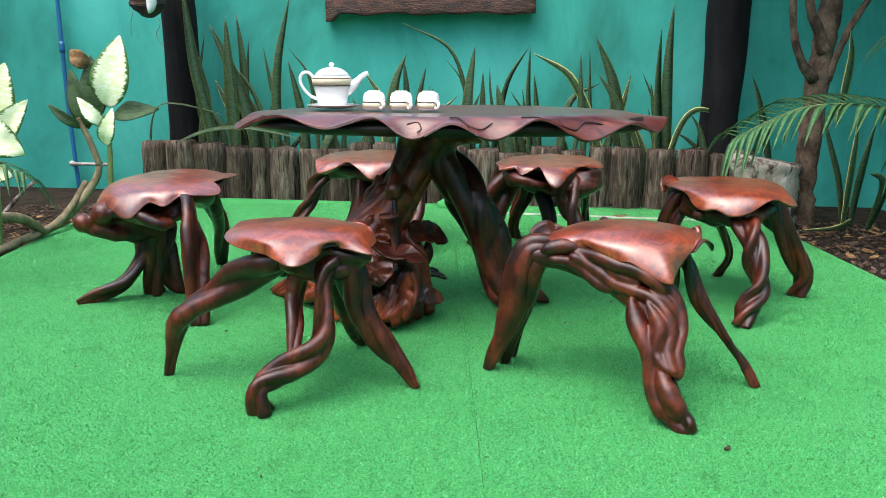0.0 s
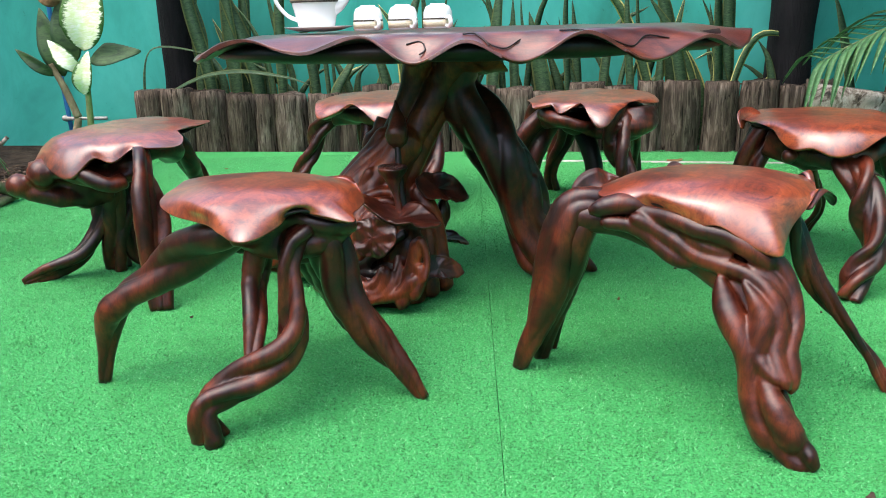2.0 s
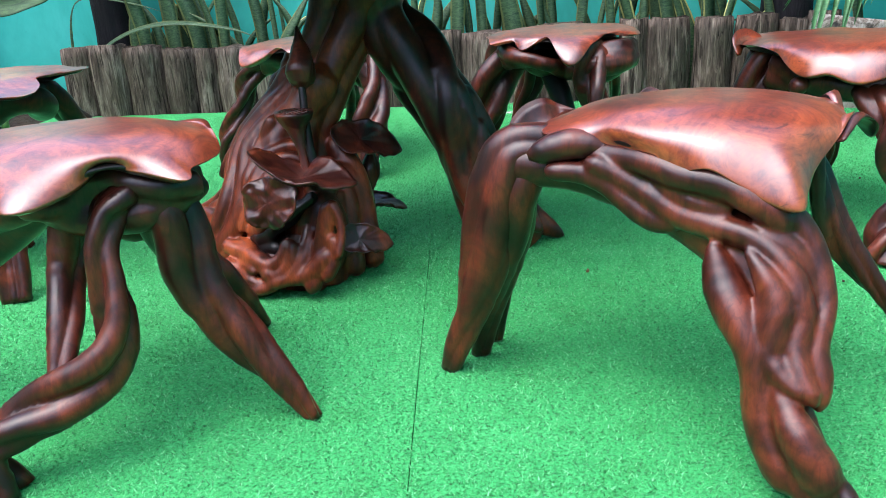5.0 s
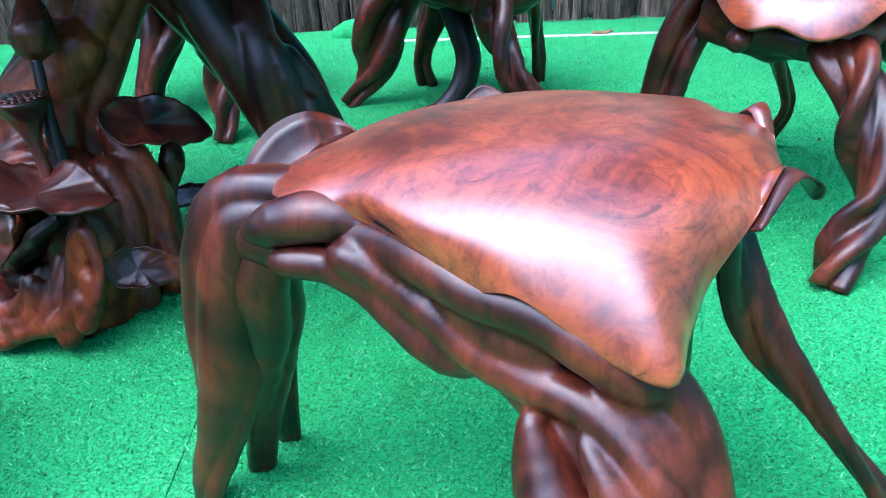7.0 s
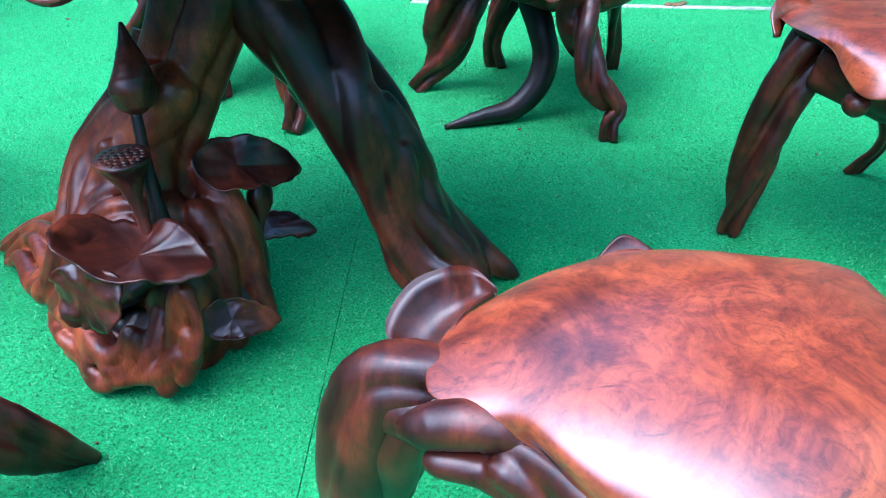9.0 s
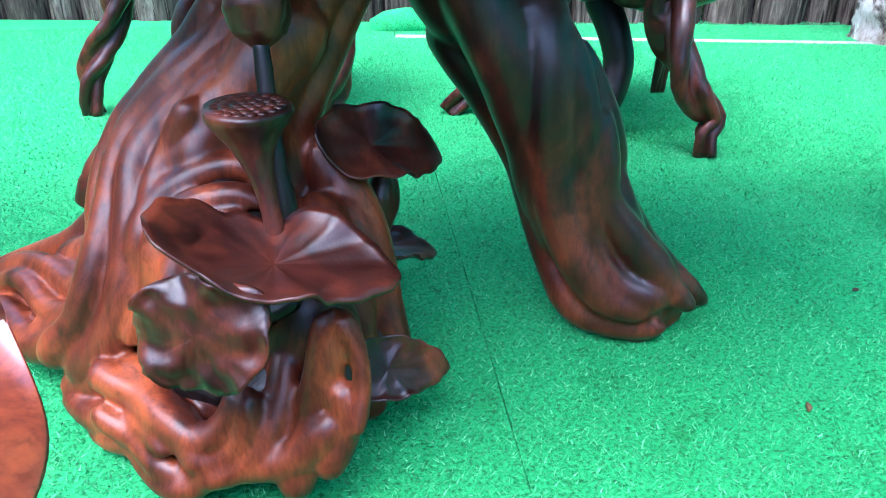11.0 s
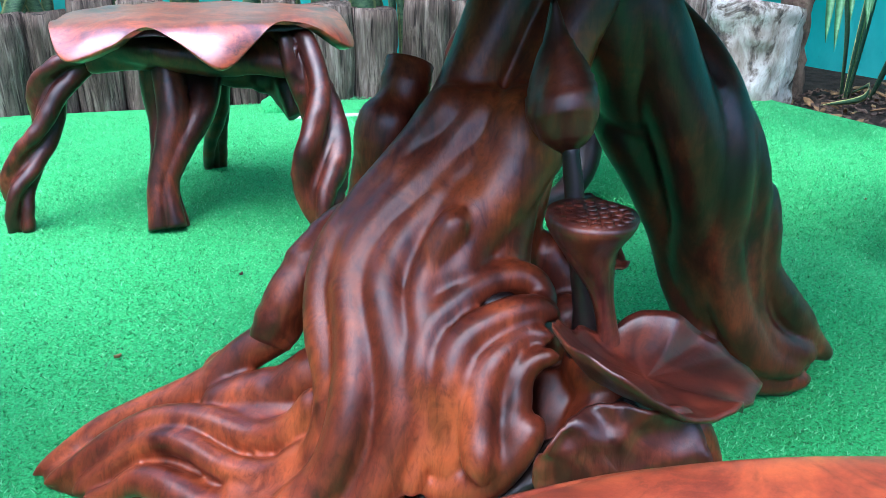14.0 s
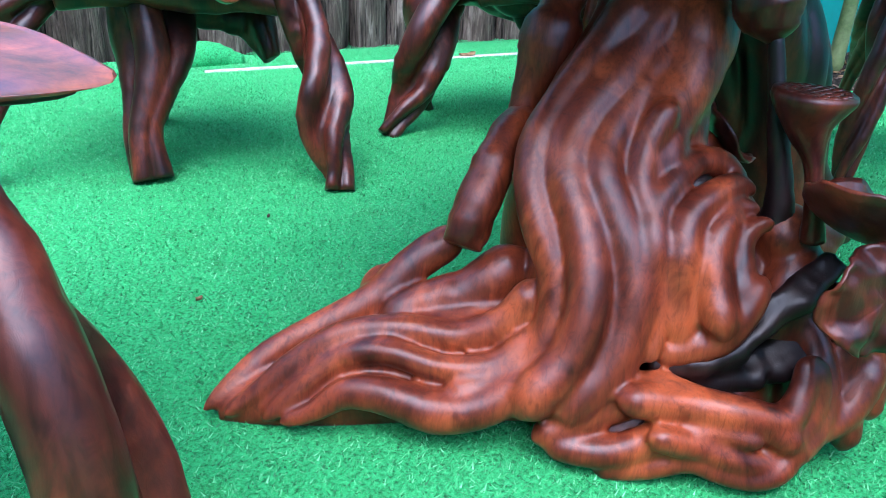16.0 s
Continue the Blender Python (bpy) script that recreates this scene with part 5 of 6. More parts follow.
tube(bm, [(0.040, 3.290, 0.300, 0.016), (0.060, 3.290, 0.358, 0.022), (0.080, 3.286, 0.400, 0.037), (0.090, 3.286, 0.432, 0.037), (0.100, 3.290, 0.450, 0.026), (0.110, 3.295, 0.465, 0.030), (0.122, 3.305, 0.492, 0.028)], 36, 24, rough=0.08)
part("side_bud", bm, WARM, table, "carved seed capsule")
bm = bmesh.new()
tube(bm, [(0.285, 3.150, 0.110, 0.012), (0.291, 3.180, 0.160, 0.012), (0.293, 3.193, 0.186, 0.021), (0.297, 3.198, 0.215, 0.026), (0.300, 3.202, 0.245, 0.017), (0.301, 3.203, 0.268, 0.004)], 28, 24, 3, 0.3, 0.3, rough=0.08)
part("small_bud", bm, ROOT, table, "small dark carved bud")


# ---- tea set ----
def turned(bm, at, profile, seg=48, squash=1.0):
    rings = [[(at[0] + r * math.cos(2 * math.pi * j / seg), at[1] + r * squash * math.sin(2 * math.pi * j / seg), at[2] + z) for j in range(seg)] for r, z in profile]
    loft(bm, rings)
    return bm


TZ = 0.768
PX, PY = -0.055, 3.20
saucer = single("saucer", turned(bmesh.new(), (PX + 0.005, PY, TZ), [(0.05, 0.0), (0.07, 0.003), (0.098, 0.012), (0.100, 0.014), (0.096, 0.014), (0.068, 0.007), (0.02, 0.006)]), CHINA, "white china saucer under the teapot", "saucer")
pot = thing("teapot", (PX, PY, TZ + 0.007), "white china teapot with cream and dark bands", "teapot")
Z = TZ + 0.0075
part("body", turned(bmesh.new(), (PX, PY, Z), [(0.045, 0), (0.052, 0.002), (0.056, 0.02), (0.063, 0.05), (0.070, 0.08), (0.072, 0.095), (0.070, 0.106), (0.062, 0.112)]), CHINA, pot)
part("band", turned(bmesh.new(), (PX, PY, Z), [(0.0690, 0.078), (0.0722, 0.079), (0.0738, 0.098), (0.0705, 0.099)]), CREAM, pot, "cream patterned band")
part("dark_band", turned(bmesh.new(), (PX, PY, Z), [(0.0680, 0.073), (0.0716, 0.0735), (0.0726, 0.0775), (0.0690, 0.078)]), RIM, pot, "dark line round the body")
part("gold_band", turned(bmesh.new(), (PX, PY, Z), [(0.0700, 0.0995), (0.0730, 0.0997), (0.0718, 0.1035), (0.0690, 0.104)]), GOLD, pot, "bronze line round the shoulder")
lid = part("lid", turned(bmesh.new(), (PX, PY, Z), [(0.064, 0.112), (0.060, 0.117), (0.048, 0.129), (0.030, 0.138), (0.012, 0.141)]), CHINA, pot)
part("knob", turned(bmesh.new(), (PX, PY, Z), [(0.008, 0.140), (0.006, 0.144), (0.011, 0.149), (0.009, 0.154), (0.003, 0.158)], 20), CHINA, lid)
bm = bmesh.new()
tube(bm, [(PX + 0.040, PY, Z + 0.058, 0.030), (PX + 0.068, PY, Z + 0.070, 0.022), (PX + 0.092, PY, Z + 0.090, 0.014), (PX + 0.112, PY, Z + 0.110, 0.010), (PX + 0.134, PY, Z + 0.121, 0.0085)], 24, 18)
part("spout", bm, CHINA, pot)
bm = bmesh.new()
tube(bm, [(PX - 0.055, PY, Z + 0.025, 0.006), (PX - 0.085, PY, Z + 0.04, 0.006), (PX - 0.112, PY, Z + 0.075, 0.006), (PX - 0.116, PY, Z + 0.105, 0.006), (PX - 0.100, PY, Z + 0.122, 0.006), (PX - 0.080, PY, Z + 0.117, 0.006), (PX - 0.066, PY, Z + 0.098, 0.006)], 34, 12)
part("handle", bm, CHINA, pot)
cup = thing("teacup", (0.103, 3.125, TZ), "upturned white china cup with cream band", "cup", "upturned cups")
CX, CY = 0.103, 3.125
part("body", turned(bmesh.new(), (CX, CY, TZ), [(0.038, 0), (0.0412, 0.002), (0.0412, 0.028), (0.040, 0.045), (0.034, 0.059), (0.022, 0.064), (0.021, 0.067), (0.016, 0.066)]), CHINA, cup)
part("band", turned(bmesh.new(), (CX, CY, TZ), [(0.0385, 0.005), (0.0420, 0.0055), (0.0420, 0.0235), (0.0385, 0.024)]), CREAM, cup, "cream patterned band")
part("dark_band", turned(bmesh.new(), (CX, CY, TZ), [(0.0385, 0.0245), (0.0421, 0.0247), (0.0421, 0.0285), (0.0385, 0.029)]), RIM, cup, "dark line")
bm = bmesh.new()
tube(bm, [(CX + 0.024, CY - 0.032, TZ + 0.028, 0.0055), (CX + 0.032, CY - 0.052, TZ + 0.029, 0.006), (CX + 0.036, CY - 0.060, TZ + 0.017, 0.006), (CX + 0.031, CY - 0.050, TZ + 0.006, 0.006), (CX + 0.024, CY - 0.034, TZ + 0.008, 0.0055)], 24, 10)
part("handle", bm, CHINA, cup)
for k in (1, 2):
    copy_thing(cup, pose(0.103 + 0.0985 * k, 3.125 - 0.006 * k, TZ))


# ---- the log fence and what stands behind it ----
def fence_y(x):
    return 5.60 - 0.155 * x


def behind(x, d):
    return fence_y(x) + d


rng = random.Random(5)
fence = thing("log_fence", (0, 5.6, 0), "row of weathered grey upright logs edging the plant bed", "fence", kind="structure")


def upright_log(bm, x, y, r, h, seed, lean=0.0, seg=26, rows=9):
    rings = []
    for k in range(rows):
        f = k / (rows - 1)
        ring = []
        for j in range(seg):
            a = 2 * math.pi * j / seg
            groove = noise.noise(Vector((math.cos(a) * 3.2, math.sin(a) * 3.2, seed))) * 0.16 + noise.noise(Vector((math.cos(a) * 9, math.sin(a) * 9, seed + f * 1.2))) * 0.13
            crack = -0.16 if abs(((a * 2.7 + seed) % 1.9) - 0.9 - 0.1 * math.sin(f * 4 + seed)) < 0.09 else 0.0
            rr = r * (1 + groove + crack + 0.04 * math.sin(f * 5 + seed)) * (0.95 if k == rows - 1 else 1)
            z = -0.05 + (h + 0.05) * f + (0.02 * noise.noise(Vector((math.cos(a) * 2, math.sin(a) * 2, seed * 3))) if f > 0.8 else 0)
            ring.append((x + lean * f + rr * math.cos(a), y + 0.8 * rr * math.sin(a), z))
        rings.append(ring)
    loft(bm, rings)
    return bm


x = -1.74
k = 0
while x < 2.42:
    r = rng.uniform(0.070, 0.118)
    h = 0.375 + rng.uniform(-0.03, 0.03)
    part("log", upright_log(bmesh.new(), x + r, behind(x, 0.06) + rng.uniform(-0.012, 0.012), r * 0.99, h, k * 3.7 + 1, rng.uniform(-0.015, 0.015)), LOG, fence)
    x += 2 * r * 0.985
    k += 1


def post(x, w, label):
    bm = bmesh.new()
    tube(bm, [(x - 0.01, behind(x, 0.30), -0.05, w * 1.04), (x, behind(x, 0.30), 0.5, w), (x + 0.01, behind(x, 0.30), 1.0, w * 1.05), (x, behind(x, 0.30), 1.7, w), (x, behind(x, 0.30), 2.6, w * 0.96)], 40, 22, rough=0.12, seed=x)
    single("garden_post", bm, POST, label, "post", "blackened posts")


post(-1.46, 0.118, "thick blackened timber post against the teal wall")
post(2.33, 0.128, "thick blackened timber post against the teal wall")


def snake_plant(rows, label):
    """rows: base x, distance, base z, middle x and z, tip x and z, width, yellow edge."""
    x0 = sum(r[0] for r in rows) / len(rows)
    ob = thing("snake_plant", (x0, behind(x0, 0.22), 0), label, "plant", "snake plants behind the fence")
    extra = []
    for bx, by, bz, mx, mz, tx, tz, w, yellow in rows:
        s, t = rng.uniform(-0.22, 0.22), rng.uniform(0.45, 0.85)
        extra.append((bx + rng.uniform(-0.09, 0.09), by + rng.uniform(0.02, 0.10), bz, bx + s * 0.4, bz + (mz - bz) * t, bx + s, bz + (tz - bz) * t, w * rng.uniform(0.6, 0.95), rng.random() < 0.25))
    for bx, by, bz, mx, mz, tx, tz, w, yellow in rows + extra:
        y = behind(bx, 0.13 + (by - 5.9) * 1.6)
        bm = bmesh.new()
        drop = max(0.0, bz - 0.02)
        pts = [(bx + (bx - mx) * 0.25 * drop, y, -0.04), (bx, y, bz), (mx, y + 0.01, mz), (tx, y + 0.03, tz)]
        blade(bm, pts, w * 1.05, 0.005, 22, rng.uniform(0.1, 0.35), 1.0, 0.55, (rng.uniform(-0.5, 0.5), -1, 0.1), 0.5)
        part("leaf", bm, SNAKE_Y if yellow else SNAKE, ob, "leaf with yellow edges" if yellow else "")
    return ob


snake_plant([(-1.22, 5.90, 0.45, -1.31, 0.91, -1.37, 1.48, 0.081, 0), (-1.06, 5.94, 0.43, -1.08, 0.87, -1.09, 1.27, 0.097, 0), (-1.01, 5.99, 0.43, -0.99, 0.91, -1.03, 1.29, 0.073, 0), (-0.93, 5.96, 0.45, -1.06, 0.87, -1.21, 1.21, 0.097, 0), (-1.15, 5.94, 0.43, -1.20, 0.55, -1.34, 0.69, 0.056, 0), (-1.30, 5.98, 0.41, -1.34, 0.70, -1.27, 1.15, 0.041, 0)], "tall dark mottled snake plant with sword-shaped leaves")
snake_plant([(-0.74, 5.91, 0.44, -0.72, 0.92, -0.62, 1.39, 0.065, 0), (-0.82, 5.93, 0.45, -0.90, 0.73, -1.02, 0.91, 0.044, 0), (-0.46, 5.97, 0.45, -0.51, 0.86, -0.65, 1.05, 0.029, 0), (-0.56, 6.02, 0.43, -0.61, 0.72, -0.67, 0.96, 0.065, 0), (-0.67, 5.95, 0.30, -0.80, 0.45, -0.95, 0.55, 0.058, 0), (-0.41, 5.93, 0.31, -0.30, 0.51, -0.22, 0.63, 0.068, 0), (-0.31, 5.98, 0.31, -0.39, 0.52, -0.47, 0.62, 0.058, 0)], "dark green snake plant with long pointed leaves")
snake_plant([(0.07, 5.90, 0.41, 0.11, 0.80, 0.19, 1.01, 0.089, 0), (0.19, 5.94, 0.41, 0.19, 0.76, 0.17, 0.98, 0.065, 0), (0.25, 5.99, 0.41, 0.28, 0.72, 0.33, 0.93, 0.056, 0), (0.36, 5.91, 0.42, 0.36, 0.65, 0.35, 0.80, 0.041, 0), (0.64, 5.96, 0.46, 0.51, 1.02, 0.16, 1.22, 0.029, 0), (-0.07, 5.95, 0.36, -0.12, 0.56, -0.20, 0.71, 0.068, 0), (0.46, 5.95, 0.32, 0.49, 0.51, 0.47, 0.67, 0.068, 0)], "green snake plant with banded leaves")
snake_plant([(0.59, 5.90, 0.32, 0.62, 0.76, 0.66, 1.07, 0.081, 0), (0.73, 5.94, 0.32, 0.72, 0.65, 0.72, 0.90, 0.056, 0), (0.80, 5.99, 0.31, 0.89, 0.81, 1.04, 1.06, 0.049, 0), (0.90, 5.91, 0.33, 0.85, 0.62, 0.81, 0.81, 0.105, 0), (1.05, 5.96, 0.33, 1.03, 0.73, 1.04, 1.07, 0.045, 0), (1.12, 6.00, 0.31, 1.10, 0.65, 1.08, 0.88, 0.052, 0), (1.52, 5.93, 0.33, 1.31, 0.85, 1.04, 1.02, 0.061, 1), (1.26, 5.97, 0.33, 1.33, 0.70, 1.53, 0.82, 0.056, 0), (1.02, 6.02, 0.31, 0.98, 0.46, 0.93, 0.61, 0.065, 0)], "banded snake plant with some folded leaves")
snake_plant([(1.40, 5.90, 0.34, 1.37, 0.70, 1.36, 1.02, 0.045, 0), (1.47, 5.94, 0.33, 1.44, 0.73, 1.43, 1.05, 0.029, 0), (1.68, 5.99, 0.30, 1.61, 0.81, 1.48, 1.13, 0.089, 0), (1.70, 5.91, 0.30, 1.62, 0.66, 1.48, 0.88, 0.073, 0), (1.80, 5.96, 0.28, 1.73, 0.52, 1.58, 0.77, 0.049, 1), (1.86, 6.00, 0.27, 1.80, 0.45, 1.71, 0.63, 0.056, 1), (1.57, 5.93, 0.32, 1.58, 0.51, 1.59, 0.72, 0.049, 0)], "snake plant with yellow-edged and plain leaves")
snake_plant([(1.89, 5.90, 0.31, 1.86, 0.82, 1.87, 1.17, 0.069, 0), (1.96, 5.94, 0.30, 1.94, 0.93, 1.96, 1.34, 0.073, 0), (1.95, 5.99, 0.29, 1.98, 0.51, 2.00, 0.72, 0.056, 1), (1.96, 5.91, 0.29, 2.11, 0.64, 2.44, 0.59, 0.041, 1), (2.17, 5.96, 0.29, 2.24, 0.42, 2.35, 0.45, 0.049, 1), (2.30, 6.00, 0.32, 2.28, 0.51, 2.28, 0.72, 0.073, 0), (2.21, 5.93, 0.33, 2.17, 0.52, 2.11, 0.62, 0.049, 0), (2.33, 5.97, 0.31, 2.31, 0.48, 2.30, 0.62, 0.056, 0)], "tall snake plant with arching yellow-edged leaves")
long_leaf = thing("strap_leaf_plant", (-1.5, behind(-1.5, 0.1), 0), "long arching pale strap leaf over the fence", "plant")
bm = bmesh.new()
blade(bm, [(-1.62, 5.98, 0.05), (-1.54, 5.92, 0.30), (-1.32, 5.84, 0.44), (-1.02, 5.76, 0.50), (-0.67, 5.70, 0.46), (-0.50, 5.68, 0.40)], 0.045, 0.004, 30, 0.3, 1.0, 0.5, (0, -0.7, 1), 0.5)
part("leaf", bm, SNAKE, long_leaf)
bm = bmesh.new()
blade(bm, [(-1.68, 6.0, 0.05), (-1.69, 6.02, 0.40), (-1.62, 5.98, 0.62), (-1.50, 5.94, 0.66), (-1.22, 5.90, 0.61), (-1.07, 5.88, 0.56)], 0.022, 0.003, 30, 0.3, 1.0, 0.5, (0, -0.7, 1), 0.5)
part("leaf", bm, SNAKE, long_leaf)

# hanging pieces on the wall
bm = bmesh.new()
rings = []
for k in range(30):
    f = k / 29
    x = -0.39 + 1.48 * f
    lo = 1.285 + 0.018 * noise.noise(Vector((x * 5, 0, 0))) - (0.05 if f < 0.06 else 0)
    hi = 1.60 + 0.03 * noise.noise(Vector((x * 4, 5, 0)))
    d = 0.075 + 0.02 * noise.noise(Vector((x * 6, 9, 0)))
    y = behind(x, 0.46)
    n1 = 0.012 * noise.noise(Vector((x * 14, 2, 0)))
    rings.append([(x, y - d + n1, lo + 0.02), (x, y - d * 0.9, lo), (x, y + d, lo + 0.015), (x, y + d, hi), (x, y - d * 0.8, hi), (x, y - d, (lo + hi) / 2 + n1), (x, y - d - n1, lo + 0.06)])
loft(bm, rings)
single("hanging_plank", bm, PLANK, "rough live-edge wooden plank hung on the teal wall", "plank")
basket = thing("hanging_planter", (-1.57, 5.8, 1.25), "rounded brown driftwood planter hanging by the post", "planter")
bm = bmesh.new()
tube(bm, [(-1.59, 5.80, 1.245, 0.02), (-1.58, 5.80, 1.275, 0.085), (-1.57, 5.80, 1.34, 0.115), (-1.56, 5.80, 1.45, 0.12), (-1.56, 5.80, 1.52, 0.10)], 22, 24, rough=0.15)
part("body", bm, PLANK, basket)
# white piece that paints the sunlight on the planter's opening
bm = bmesh.new()
tube(bm, [(-1.505, 5.70, 1.50, 0.03), (-1.50, 5.69, 1.36, 0.034), (-1.51, 5.69, 1.29, 0.026), (-1.53, 5.70, 1.265, 0.006)], 16, 14, rough=0.2)
part("sunlit_patch", bm, CHINA, basket, "white patch painting the sunlit opening")
for dx, zz in ((0.06, 1.05), (-0.08, 1.12)):
    bm = bmesh.new()
    tube(bm, [(-1.57 + dx, 5.76, 1.28, 0.002), (-1.56 + dx * 1.4, 5.76, 1.2, 0.002), (-1.58 + dx * 1.2, 5.76, 1.13, 0.002), (-1.56 + dx * 1.5, 5.76, zz, 0.0015)], 20, 6)
    part("root", bm, BRANCH, basket)
bm = bmesh.new()
tube(bm, [(-2.455, 6.47, 2.4, 0.016), (-2.460, 6.47, 1.3, 0.016), (-2.460, 6.47, 0.62, 0.016), (-2.445, 6.46, 0.2, 0.016), (-2.430, 6.45, -0.05, 0.016)], 40, 12)
water_pipe = thing("water_pipe", (-2.460, 6.47, 0), "thin blue plastic water pipe running up the wall", "pipe")
part("pipe", bm, PIPE, water_pipe)
bm = bmesh.new()
tube(bm, [(-2.460, 6.47, 1.02, 0.021), (-2.460, 6.47, 1.10, 0.021)], 4, 14)
part("coupling", bm, PIPE, water_pipe)
bm = bmesh.new()
tube(bm, [(-2.460, 6.47, 0.16, 0.022), (-2.460, 6.43, 0.17, 0.022), (-2.410, 6.39, 0.17, 0.014), (-2.14, 6.40, 0.165, 0.012)], 12, 12)
part("tap", bm, CONCRETE, water_pipe, "pale worn tap")

# ---- the bed with the tree and the stump ----
stump = thing("tree_stump", (2.42, 4.95, 0), "short cut tree stump with knotty grey side", "stump")
bm = bmesh.new()
rings = []
for k in range(18):
    f = k / 17
    ring = []
    for j in range(44):
        a = 2 * math.pi * j / 44
        p = Vector((math.cos(a), math.sin(a), f * 1.6))
        r = 0.205 * (1 + 0.10 * noise.noise(p * 1.7) + 0.10 * noise.noise(p * 4.2 + Vector((3, 0, 0))) + 0.05 * noise.noise(p * 9)) * (1.04 - 0.04 * f) * (0.96 if k == 17 else 1)
        ring.append((2.42 + r * math.cos(a), 4.95 + r * math.sin(a) * 0.85, -0.05 + 0.43 * f + (0.03 * math.cos(a) * -1 * f)))
    rings.append(ring)
loft(bm, rings)
part("trunk", bm, CUT, stump)
tree = thing("garden_tree", (2.80, 5.02, 0), "small rough-barked tree with forking bare branches", "tree")
bm = bmesh.new()
tube(bm, [(2.68, 4.97, -0.05, 0.098), (2.67, 4.97, 0.15, 0.080), (2.68, 4.97, 0.45, 0.070), (2.70, 4.98, 0.80, 0.066), (2.71, 4.99, 1.02, 0.070), (2.74, 5.00, 1.25, 0.064), (2.78, 5.01, 1.6, 0.06), (2.81, 5.01, 2.3, 0.05)], 70, 30, rough=0.26, seed=4)
trunk2 = part("trunk", bm, BARK, tree)
for pts in ([(2.66, 4.95, 0.86, 0.04), (2.57, 4.93, 0.95, 0.026), (2.50, 4.92, 1.10, 0.022), (2.46, 4.91, 1.35, 0.02), (2.43, 4.90, 1.9, 0.016)], [(2.70, 4.95, 1.02, 0.045), (2.64, 4.93, 1.15, 0.030), (2.57, 4.92, 1.28, 0.026), (2.54, 4.91, 1.6, 0.022), (2.50, 4.91, 2.1, 0.016)], [(2.74, 4.95, 0.86, 0.03), (2.76, 4.92, 0.98, 0.022), (2.83, 4.91, 1.18, 0.02), (2.92, 4.90, 1.36, 0.018), (3.00, 4.90, 1.8, 0.014)]):
    bm = bmesh.new()
    tube(bm, pts, 30, 12, rough=0.3, seed=pts[0][0])
    part("branch", bm, BARK, tree)
# crown out of view, added to shade the right bed and wall
bm = bmesh.new()
g = random.Random(31)
for _ in range(7500):
    a, q, h = g.uniform(0, 2 * math.pi), math.sqrt(g.random()), g.uniform(-1, 1)
    c = Vector((2.95 + 1.35 * q * math.cos(a), 4.85 + 1.5 * q * math.sin(a), 2.72 + 0.6 * h * (1.1 - q) + 0.2 * noise.noise(Vector((a, q * 3, 0)))))
    m = pose(*c, g.uniform(-50, 50), g.uniform(-50, 50), g.uniform(0, 360))
    ln, wd = g.uniform(0.10, 0.19), g.uniform(0.035, 0.06)
    bm.faces.new([bm.verts.new(m @ Vector(p)) for p in ((-ln / 2, 0, 0), (-ln / 6, -wd / 2, 0.008), (ln / 4, -wd / 2.4, 0.006), (ln / 2, 0, -0.01), (ln / 4, wd / 2.4, 0.006), (-ln / 6, wd / 2, 0.008))])
part("crown", bm, DUMB_G, tree, "unseen leafy crown added to shade the right of the garden", smooth=False)
side = thing("snake_plant", (2.98, 4.85, 0), "narrow snake plant with yellow-edged leaves by the tree", "plant")
for pts, w, yel in (([(2.86, 4.80, -0.05), (2.80, 4.79, 0.25), (2.70, 4.78, 0.52), (2.64, 4.77, 0.68)], 0.045, 0), ([(2.84, 4.77, -0.05), (2.85, 4.77, 0.25), (2.86, 4.77, 0.5), (2.87, 4.78, 0.66)], 0.05, 1), ([(2.90, 4.80, -0.05), (2.93, 4.80, 0.30), (2.98, 4.81, 0.55), (3.00, 4.81, 0.62)], 0.055, 0), ([(2.81, 4.90, 0.6), (2.82, 4.89, 0.80), (2.83, 4.88, 1.0), (2.81, 4.88, 1.15)], 0.06, 1), ([(2.62, 5.25, 0.1), (2.54, 5.25, 0.45), (2.46, 5.25, 0.75), (2.41, 5.25, 0.88)], 0.06, 0), ([(2.86, 4.75, 0.0), (2.82, 4.65, 0.05), (2.68, 4.57, 0.02), (2.50, 4.61, 0.0)], 0.03, 1), ([(2.98, 4.75, -0.05), (3.02, 4.71, 0.2), (2.98, 4.67, 0.3), (2.90, 4.65, 0.33)], 0.07, 0)):
    bm = bmesh.new()
    blade(bm, pts, w, 0.005, 20, 0.25, 1.0, 0.5, (0.2, -1, 0.1), 0.5)
    part("leaf", bm, SNAKE_Y if yel else SNAKE, side)


